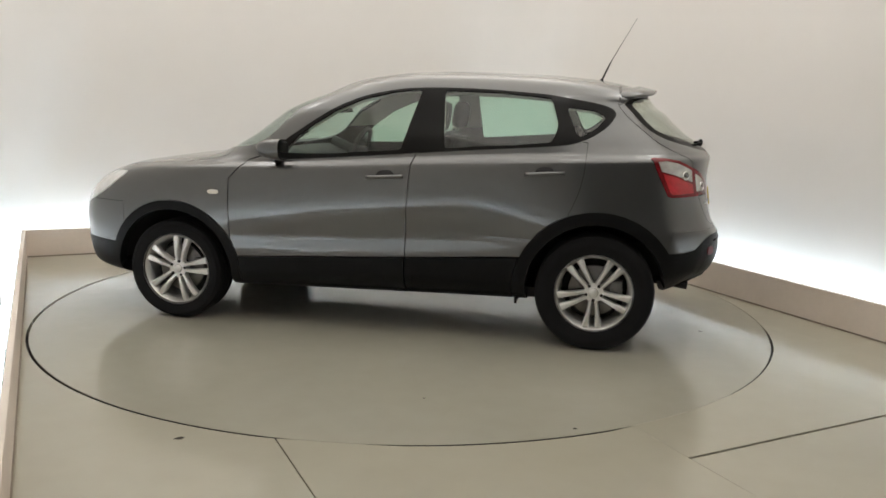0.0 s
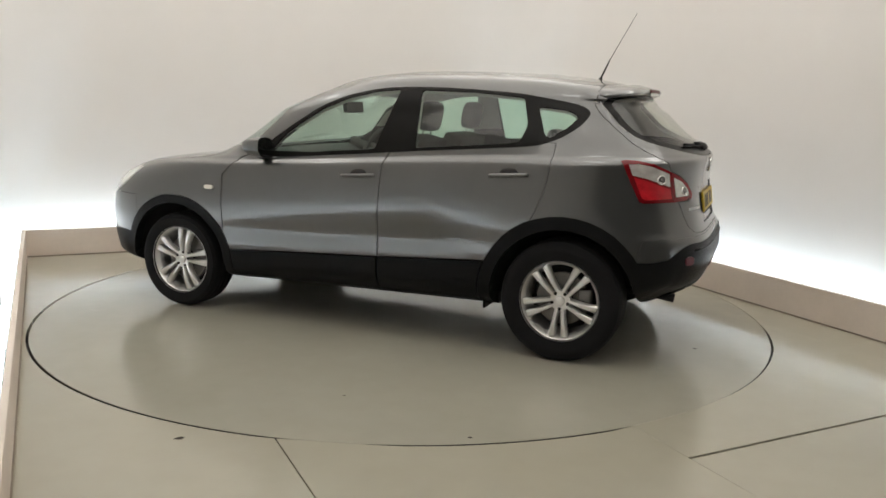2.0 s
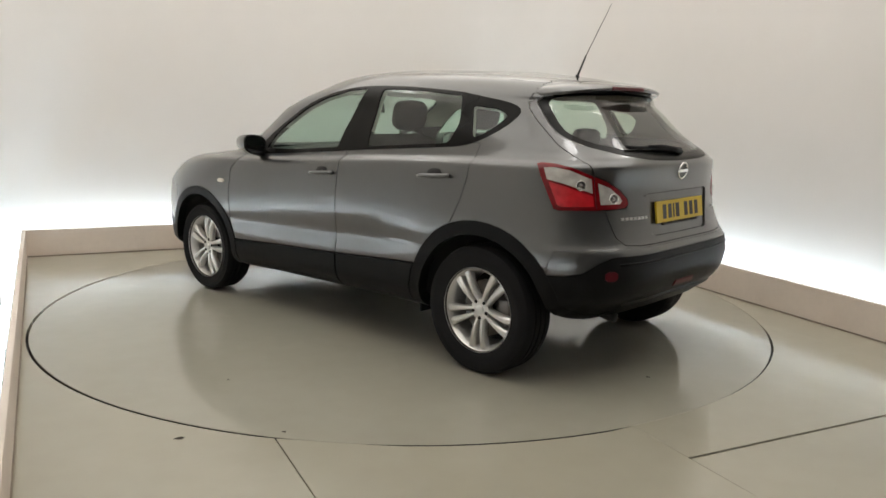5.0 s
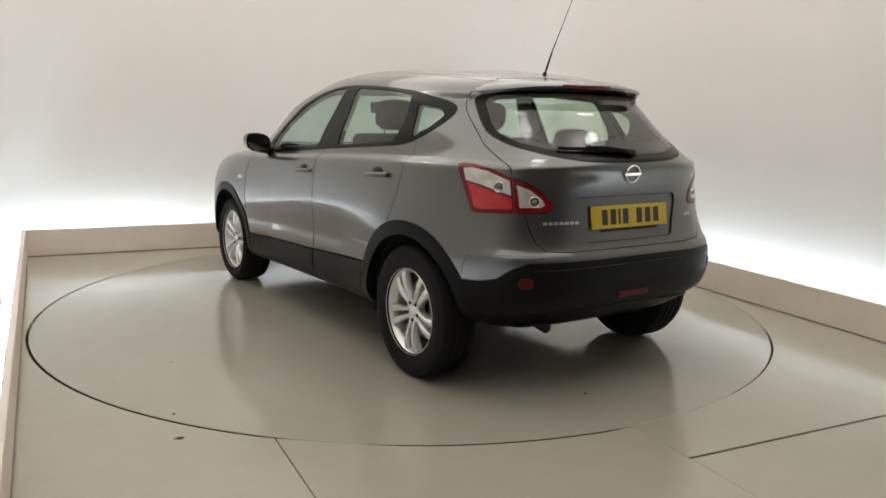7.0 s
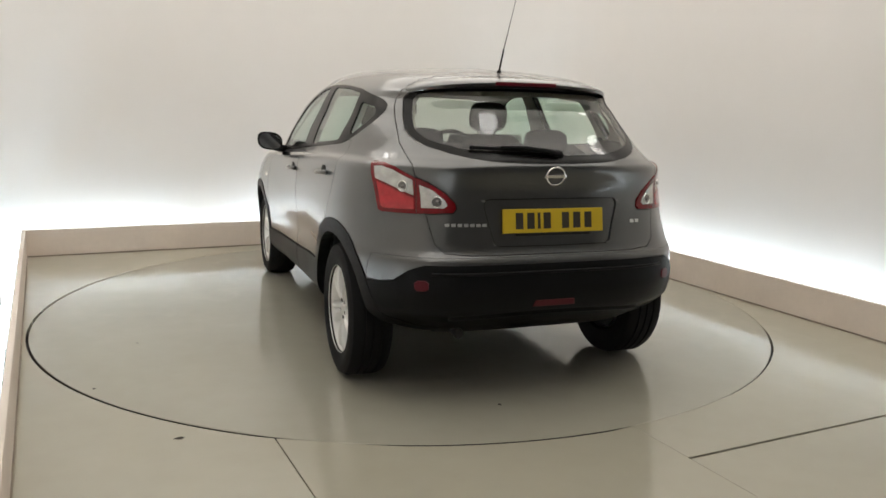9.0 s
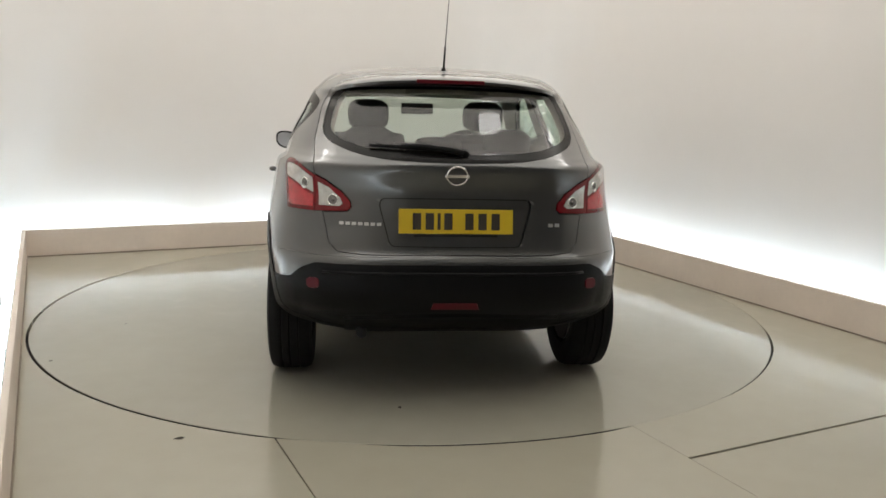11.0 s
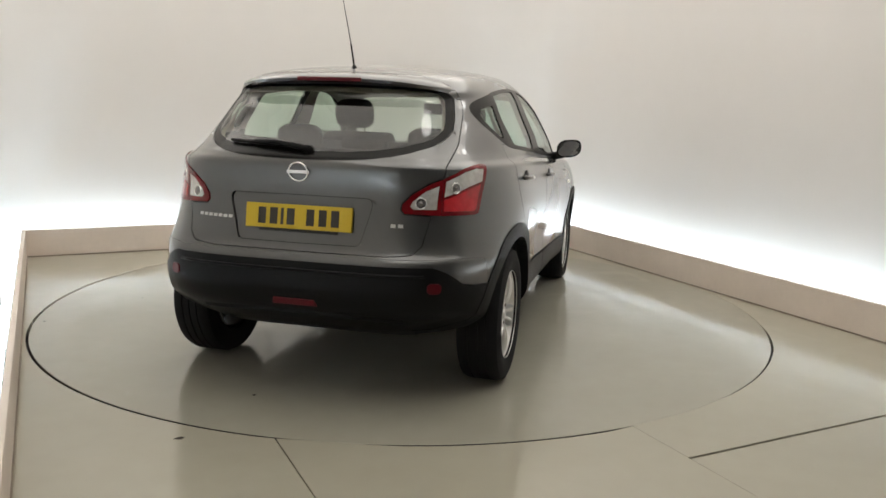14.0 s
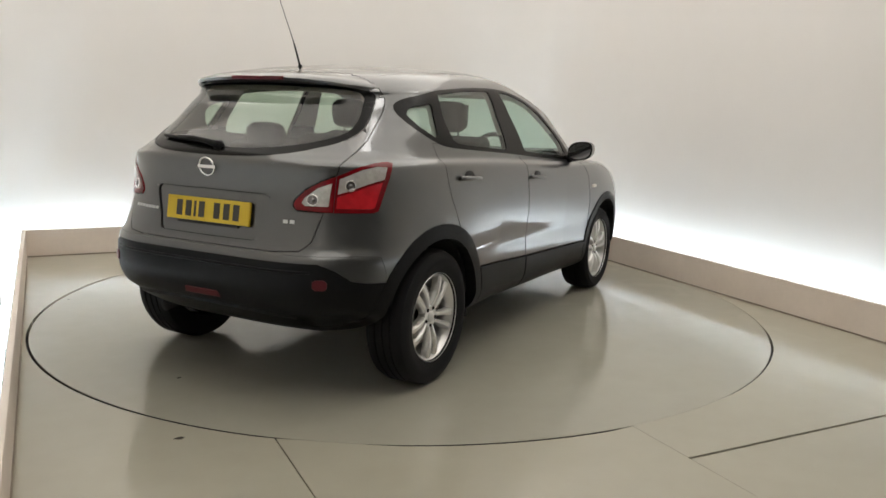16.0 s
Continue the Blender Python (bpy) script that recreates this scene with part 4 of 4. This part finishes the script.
def build_car():
    from mathutils.bvhtree import BVHTree
    car = new("car")
    tagged(car, "dark grey metallic crossover hatchback parked on the turntable", "car")
    bm = hull_half()
    bvh = BVHTree.FromBMesh(bm)
    for name, view, where, poly in REGIONS:
        cut_region(bm, view, where, poly)
    bmesh.ops.dissolve_degenerate(bm, dist=0.0008, edges=bm.edges)
    bm.normal_update()
    got = classify(bm)
    get = lambda k: got.get(k, [])
    g, d = 0.0034, 0.018
    # painted panels
    part("bonnet", piece(get("bonnet"), "join", g, d), PAINT, car)
    part("roof", piece(get("roof_panel"), "join", 0.003, 0.012), PAINT, car)
    for side in ("", "right"):
        part("roof_side", piece(get("roof_side"), side, 0.0, 0.012), PAINT, car)
        part("front_wing", piece(get("front_wing"), side, g, d), PAINT, car)
        part("rear_quarter_panel", piece(get("rear_quarter"), side, 0.0, 0.012), PAINT, car)
        for nm, hx, hz in (("front_door", -0.06, 0.965), ("rear_door", -1.0, 1.022)):
            door = part(nm, piece(get(nm), side, g, d), PAINT, car)
            s = -1 if side else 1
            hit, n = place_on(bvh, (hx, 2, hz), (0, -1, 0))
            fr = seat_frame(hit, n, (-1, 0, 0.07))
            flip = lambda f: (lambda a, b, h: Vector((f(a, b, h).x, s * f(a, b, h).y, f(a, b, h).z)))
            fr2 = flip(fr)
            # pull handle standing off a flat dark patch, painted as the shade of its cup
            arc = [fr2(-0.11 + 0.22 * i / 10, 0.004, 0.008 + 0.022 * math.sin(math.pi * i / 10) ** 0.6) for i in range(11)]
            hb = tube(arc, 0.0115, 0.012, 10)
            part("door_handle", hb, PAINT, door)
            cup_shade = prism(soften([(-0.055, -0.008), (0.05, -0.008), (0.058, 0.016), (0.035, 0.044), (-0.035, 0.044), (-0.058, 0.016)], 2), 0.0005, 0.002, fr2)
            part("handle_shade", cup_shade, DARK, door, "dark recess behind the door handle")
    # tailgate
    gate = part("tailgate", piece(get("tailgate"), "join", 0.0048, d), PAINT, car)
    part("rear_window", piece(get("back_glass"), "join", 0.0, 0.0, -0.003), BACKGLASS, gate, "tinted rear window glass")
    part("window_band", piece(get("back_frit"), "join", 0.0, 0.0, -0.003), GLOSSBLACK, gate, "black printed band round the rear glass")
    part("plate_recess", piece(get("plate_recess"), "join", 0.0, 0.0, -0.009), PAINT, gate, "shallow recess behind the plate")
    part("rear_bumper_top", piece(get("rear_bumper"), "join", 0.0015, 0.012), PAINT, car)
    bumper = part("rear_bumper", piece(get("black_bumper"), "join", 0.0, 0.03, 0.004), CLAD, car, "black textured plastic rear bumper")
    part("front_bumper", piece(get("front_bumper"), "join", 0.001, d), PAINT, car)
    part("front_bumper_lower", piece(get("front_lower"), "join", 0.0, 0.02, 0.004), CLAD, car, "black plastic lower front bumper")
    part("windscreen", piece(get("windscreen"), "join", 0.0, 0.0, -0.003), FRONTGLASS, car)
    part("underbody", piece(get("underbody"), "join"), DARK, car)
    # sides
    sides(car, "wheel_arch_trim", get("arch_front"), CLAD, "black plastic wheel arch trim", depth=0.06, lift=0.006)
    sides(car, "wheel_arch_trim", get("arch_rear"), CLAD, "black plastic wheel arch trim", depth=0.06, lift=0.006)
    for nm in ("sill_front", "sill_rear"):
        sides(car, "sill_cladding", get(nm), CLAD, "black plastic sill cladding", gap=0.006, depth=0.03, lift=0.006)
    sides(car, "window_surround", get("window_trim"), GLOSSBLACK, "gloss black window surround", depth=0.012, lift=0.001)
    for nm in ("glass_front", "glass_rear", "glass_quarter"):
        sides(car, "side_window", get(nm), GLASS, "green-tinted side window", lift=-0.003)
    # lamps
    for side in ("", "right"):
        a = part("tail_lamp", piece(get("lamp_outer"), side, 0.001, 0.012, 0.004), REDLENS, car, "red tail lamp with a clear insert")
        part("clear_lens", piece(get("clear_outer"), side, 0.0, 0.008, 0.005), CLEARLENS, a)
        lamp_bowl(a, bvh, -0.785, 1.033, 0.026, -1 if side else 1)
        part("red_facet", piece(get("red_facet"), side, 0.0, 0.008, 0.005), REDFACET, a, "bright red ribbed lens")
        b = part("tailgate_lamp", piece(get("lamp_inner"), side, 0.001, 0.012, 0.004), REDLENS, car, "red-rimmed clear lamp on the tailgate")
        part("clear_lens", piece(get("clear_inner"), side, 0.0, 0.008, 0.005), CLEARLENS, b)
        lamp_bowl(b, bvh, -0.952, 0.968, 0.027, -1 if side else 1)
        part("headlamp", piece(get("head_lamp"), side, 0.001, 0.012, 0.003), HEADLENS, car, "clear headlamp")
    # dark lining inside the skin, open at the glass
    skip = {"gone", "glass_front", "glass_rear", "glass_quarter", "back_glass", "windscreen", "underbody"}
    low, high = [], []
    for k, fs in got.items():
        if k not in skip:
            for f in fs:
                (high if f.calc_center_median().z > 1.24 else low).append(f)
    part("cabin_lining", piece(low, "join", 0.0, 0.0, -0.032), DARK, car)
    part("headlining", piece(high, "join", 0.0, 0.0, -0.036), LINER, car)
    hull = bm
    # wheel housings
    for hx, hz, r, a0, a1 in ((*HUB_F, 0.40, 6, 184), (*HUB_R, 0.415, -4, 166)):
        for s in (1, -1):
            b = bmesh.new()
            n = 30
            rows = []
            for i in range(n + 1):
                a = math.radians(a0 + (a1 - a0) * i / n)
                rows.append([b.verts.new((hx + r * math.cos(a), s * y, hz + r * math.sin(a))) for y in (0.845 - 0.05 * max(0, abs(math.cos(a)) - 0.5), 0.50)])
            hub0 = b.verts.new((hx, s * 0.50, hz - 0.03))
            for p, q in zip(rows, rows[1:]):
                b.faces.new((p[0], p[1], q[1], q[0]))
                b.faces.new((p[1], hub0, q[1]))
            part("wheel_housing", b, DARK, car)
    # wheels
    for (hx, hz), s, spin in ((HUB_F, 1, 1.75), (HUB_F, -1, 0.4), (HUB_R, 1, -1.57), (HUB_R, -1, 0.9)):
        build_wheel(car, hx, hz, s > 0, spin)
    build_cabin(car)
    build_details(car, gate, bumper, bvh)
    hull.free()
    return car


def build_details(car, gate, bumper, bvh):
    # roof spoiler over the rear window, with the high stop lamp
    b = bmesh.new()
    rows = []
    for i in range(25):
        y = -0.56 + 1.12 * i / 24
        q = abs(y) / 0.56
        xe = -1.625 + 0.19 * q ** 6
        zt = 1.533 - 0.030 * q ** 2 - 0.018 * q ** 6
        rows.append([b.verts.new(p) for p in ((xe + 0.24, y * 0.94, zt - 0.012), (xe + 0.10, y * 0.97, zt + 0.016), (xe + 0.012, y, zt - 0.006), (xe, y, zt - 0.016), (xe + 0.008, y, zt - 0.030), (xe + 0.09, y * 0.98, zt - 0.026), (xe + 0.24, y * 0.94, zt - 0.03))])
    for p, q in zip(rows, rows[1:]):
        for j in range(7):
            b.faces.new((p[j], p[(j + 1) % 7], q[(j + 1) % 7], q[j]))
    b.faces.new(rows[0])
    b.faces.new(rows[-1])
    bmesh.ops.recalc_face_normals(b, faces=b.faces)
    sharp(b, 50)
    sp = part("roof_spoiler", b, PAINT, car)
    part("stop_lamp", box(bmesh.new(), -1.630, -1.605, -0.165, 0.165, 1.502, 1.521, 0.003), REDDARK, sp, "dark red high stop lamp", smooth=False)
    # aerial
    b = revolve([(0.0005, 0.035), (0.010, 0.034), (0.014, 0.02), (0.024, 0.004), (0.026, -0.02)], 16, axis="z", closed=False)
    ant = part("aerial", b, CLAD, car, "black roof aerial with a thin whip")
    ant.matrix_basis = pose(-1.285, 0, 1.556)
    part("whip", tube([(0, 0, 0.025), (-0.05, 0, 0.14)], 0.0055, 0.0045), CLAD, ant)
    part("whip_tip", tube([(-0.05, 0, 0.14), (-0.12, 0, 0.27), (-0.20, 0, 0.42)], 0.0026, 0.0014, 6), CLAD, ant)
    # rear wiper, lying along the foot of the glass
    def on_glass(y, z, h):
        hit, n = place_on(bvh, (-3, abs(y), z), (1, 0, 0))
        n = Vector((n.x, math.copysign(n.y, y), n.z))
        return Vector((hit.x, y, hit.z)) + n * h
    arm = tube([on_glass(-0.03, 1.182, 0.010), on_glass(0.03, 1.190, 0.018), on_glass(0.14, 1.200, 0.022), on_glass(0.25, 1.204, 0.016)], 0.016, 0.009, 10)
    arm_ob = part("wiper_arm", arm, CLAD, car, "black rear wiper arm")
    part("wiper_blade", tube([on_glass(0.01 + 0.038 * i, 1.196 + 0.0012 * i, 0.009) for i in range(11)], 0.011, 0.008, 8), CLAD, arm_ob)
    part("wiper_boss", disc_plate(bmesh.new(), 0.024, -0.02, 0.006, 20), CLAD, arm_ob).matrix_basis = Matrix.Translation(on_glass(-0.03, 1.182, 0.006)) @ pose(0, 0, 0, 0, 0, 90)
    # round badge: a chrome ring with a bar
    hit, n = place_on(bvh, (-3, 0.0, 1.092), (1, 0, 0))
    fr = seat_frame(hit, n, (0, -1, 0))
    b = bmesh.new()
    ns, nk = 36, 6
    rg = []
    for i in range(ns):
        a = 2 * math.pi * i / ns
        rg.append([b.verts.new(fr((0.046 + 0.0045 * math.cos(2 * math.pi * k / nk)) * math.cos(a), (0.042 + 0.0045 * math.cos(2 * math.pi * k / nk)) * math.sin(a), 0.006 + 0.005 * math.sin(2 * math.pi * k / nk))) for k in range(nk)])
    for i in range(ns):
        for k in range(nk):
            b.faces.new((rg[i][k], rg[(i + 1) % ns][k], rg[(i + 1) % ns][(k + 1) % nk], rg[i][(k + 1) % nk]))
    bmesh.ops.recalc_face_normals(b, faces=b.faces)
    badge = part("badge", b, CHROME, car, "round chrome badge")
    part("badge_bar", prism([(-0.055, -0.008), (0.055, -0.008), (0.055, 0.008), (-0.055, 0.008)], 0.003, 0.010, fr, 0.002), CHROME, badge, smooth=False)
    # plate on a recessed panel
    hit, n = place_on(bvh, (-3, 0.0, 0.868), (1, 0, 0))
    tilt = seat_frame(hit + Vector((-0.004, 0, 0)), n, (0, -1, 0))
    off = 0.005
    plate = part("number_plate", prism([(-0.26, -0.038), (0.26, -0.038), (0.26, 0.073), (-0.26, 0.073)], -0.006, off, tilt, 0.002), YELLOW, car, "yellow number plate with dark bars", smooth=False)
    for u in (-0.178, -0.120, -0.078, -0.036, 0.060, 0.120, 0.180):
        w = 0.007 if u == -0.078 else 0.019
        part("bar", prism([(u - w, -0.020), (u + w, -0.020), (u + w, 0.055), (u - w, 0.055)], off, off + 0.001, tilt), INK, plate, smooth=False)
    part("plate_holder", prism([(-0.19, -0.052), (0.19, -0.052), (0.19, -0.040), (-0.19, -0.040)], -0.012, 0.001, tilt), DARK, gate, smooth=False)
    # small chrome lettering, as plain bars
    for i in range(7):
        yy = 0.515 - 0.028 * i
        h2, n2 = place_on(bvh, (-3, yy, 0.868), (1, 0, 0))
        f2 = seat_frame(h2, n2, (0, -1, 0))
        part("letter_bar", prism([(-0.010, -0.007), (0.010, -0.007), (0.010, 0.007), (-0.010, 0.007)], 0.0, 0.003, f2), METAL, gate, smooth=False)
    for i in range(2):
        h2, n2 = place_on(bvh, (-3, 0.475 - 0.032 * i, 0.868), (1, 0, 0))
        f2 = seat_frame(Vector((h2.x, -h2.y, h2.z)), Vector((n2.x, -n2.y, n2.z)), (0, -1, 0))
        part("letter_bar", prism([(-0.011, -0.008), (0.011, -0.008), (0.011, 0.008), (-0.011, 0.008)], 0.0, 0.003, f2), METAL, gate, smooth=False)
    # bumper reflectors, fog lamp
    for s in (1, -1):
        h2, n2 = place_on(bvh, (-3, 0.64, 0.60), (1, 0, 0))
        f2 = seat_frame(Vector((h2.x, s * h2.y, h2.z)), Vector((n2.x, s * n2.y, n2.z)), (0, -1, 0))
        part("rear_reflector", prism(soften([(-0.033, -0.024), (0.033, -0.024), (0.033, 0.024), (-0.033, 0.024)], 1), 0.002, 0.009, f2, 0.002), REDDARK, bumper, smooth=False)
    h2, n2 = place_on(bvh, (-3, 0.0, 0.505), (1, 0, 0))
    f2 = seat_frame(h2, n2, (0, -1, 0))
    part("fog_lamp", prism([(-0.11, -0.016), (0.11, -0.016), (0.10, 0.018), (-0.10, 0.018)], 0.002, 0.010, f2, 0.003), REDDARK, bumper, smooth=False)
    # moulded relief of the bumper: a lip along its top and a valance panel below
    def on_tail(y, z, h):
        p, n2 = place_on(bvh, (-3, abs(y), z), (1, 0, 0))
        n2 = Vector((n2.x, math.copysign(n2.y, y), n2.z))
        return Vector((p.x, y, p.z)) + n2 * h
    part("bumper_lip", tube([on_tail(-0.60 + 0.06 * i, 0.655, 0.003) for i in range(21)], 0.007, None, 8), CLAD, bumper)
    val = bmesh.new()
    steps = ((0.335, 0.0), (0.345, 0.011), (0.40, 0.014), (0.455, 0.012), (0.465, 0.0))
    cols = [[val.verts.new(on_tail(-0.50 + 0.05 * i, z - 0.02 * (abs(i - 10) / 10) ** 2, h + 0.003)) for z, h in steps] for i in range(21)]
    for p, q in zip(cols, cols[1:]):
        for k in range(len(steps) - 1):
            val.faces.new((p[k], p[k + 1], q[k + 1], q[k]))
    bmesh.ops.recalc_face_normals(val, faces=val.faces)
    sharp(val, 40)
    part("bumper_valance", val, CLAD, bumper, "black moulded lower valance")
    # exhaust and mud flaps below
    part("exhaust_pipe", tube([(-1.2, 0.42, 0.33), (-1.7, 0.42, 0.36), (-1.88, 0.42, 0.335)], 0.024, 0.026, 14), DARK, car)
    for s in (1, -1):
        part("mud_flap", box(bmesh.new(), -0.865, -0.85, s * 0.73 - 0.09, s * 0.73 + 0.09, 0.24, 0.36, 0.004), CLAD, car, smooth=False)
    part("rear_axle", tube([(-1.315, -0.62, 0.30), (-1.315, 0.62, 0.30)], 0.045, None, 12), DARK, car)
    part("exhaust_silencer", cushion(bmesh.new(), 0.55, 0.24, 0.16, pose(-1.66, 0.1, 0.40), 0.45), DARK, car)
    # side repeaters
    for s in (1, -1):
        h2, n2 = place_on(bvh, (1.03, 2, 0.832), (0, -1, 0))
        f2 = seat_frame(Vector((h2.x, s * h2.y, h2.z)), Vector((n2.x, s * n2.y, n2.z)), (1, 0, 0))
        part("side_repeater", prism(soften([(-0.035, -0.014), (0.035, -0.014), (0.035, 0.014), (-0.035, 0.014)], 2), 0.0, 0.010, f2, 0.003), AMBER, car, smooth=False)
    # door mirrors
    for s in (1, -1):
        b = bmesh.new()
        rows = []
        for i in range(9):
            t = i / 8
            x = 0.555 + 0.17 * t
            k = max(1 - t ** 2.2, 0.0) ** 0.5 if i < 8 else 0.12
            k = max(k, 0.12)
            rows.append([b.verts.new((x, s * (0.945 + 0.088 * k * math.copysign(abs(math.cos(a)) ** 0.75, math.cos(a))),
                                      1.108 + 0.064 * k * math.copysign(abs(math.sin(a)) ** 0.75, math.sin(a)) + 0.012 * math.cos(a))) for a in (2 * math.pi * j / 20 for j in range(20))])
        for p, q in zip(rows, rows[1:]):
            for j in range(20):
                b.faces.new((p[j], p[(j + 1) % 20], q[(j + 1) % 20], q[j]))
        b.faces.new(rows[0])
        b.faces.new(rows[-1])
        bmesh.ops.recalc_face_normals(b, faces=b.faces)
        sharp(b, 50)
        mir = part("door_mirror", b, PAINT, car, "grey door mirror on a black foot")
        disc = [(s * (0.945 + 0.087 * math.copysign(abs(math.cos(a)) ** 0.75, math.cos(a))), 1.108 + 0.063 * math.copysign(abs(math.sin(a)) ** 0.75, math.sin(a)) + 0.012 * math.cos(a)) for a in (2 * math.pi * j / 24 for j in range(24))]
        part("mirror_bezel", prism(disc, 0.0, 0.020, lambda u, v, h: (0.574 - h, u, v)), GLOSSBLACK, mir, "black mirror bezel", smooth=False)
        gl = bmesh.new()
        gl.faces.new([gl.verts.new((0.5515, s * (0.945 + 0.076 * math.copysign(abs(math.cos(a)) ** 0.75, math.cos(a))), 1.108 + 0.053 * math.copysign(abs(math.sin(a)) ** 0.75, math.sin(a)) + 0.012 * math.cos(a))) for a in (2 * math.pi * j / 24 for j in range(24))])
        part("mirror_glass", gl, MIRROR, mir, smooth=False)
        part("mirror_foot", tube([(0.63, s * 0.82, 1.045), (0.63, s * 0.90, 1.06)], 0.03, 0.026, 10), CLAD, mir)


car = build_car()


# ---- what turns: the table and the car on it ----
def heading(t):
    """The car's heading in degrees: the table eases up to its even pace."""
    return 166.606 - 6.9535 * t + 3.675 * (1 - math.exp(-t / 2.638))


def motions():
    steps = [0.5 * i for i in range(33)]
    pivot = (-0.003, 0.100)
    rows = []
    for t in steps:
        m = pose(0, 0, 0, 0, 0, heading(t))
        rows.append((t, m @ pose(-pivot[0], -pivot[1], 0)))
    walk(car, rows)
    walk(turntable, [(t, pose(*PIVOT, 0, 0, 0, heading(t))) for t in steps])


motions()
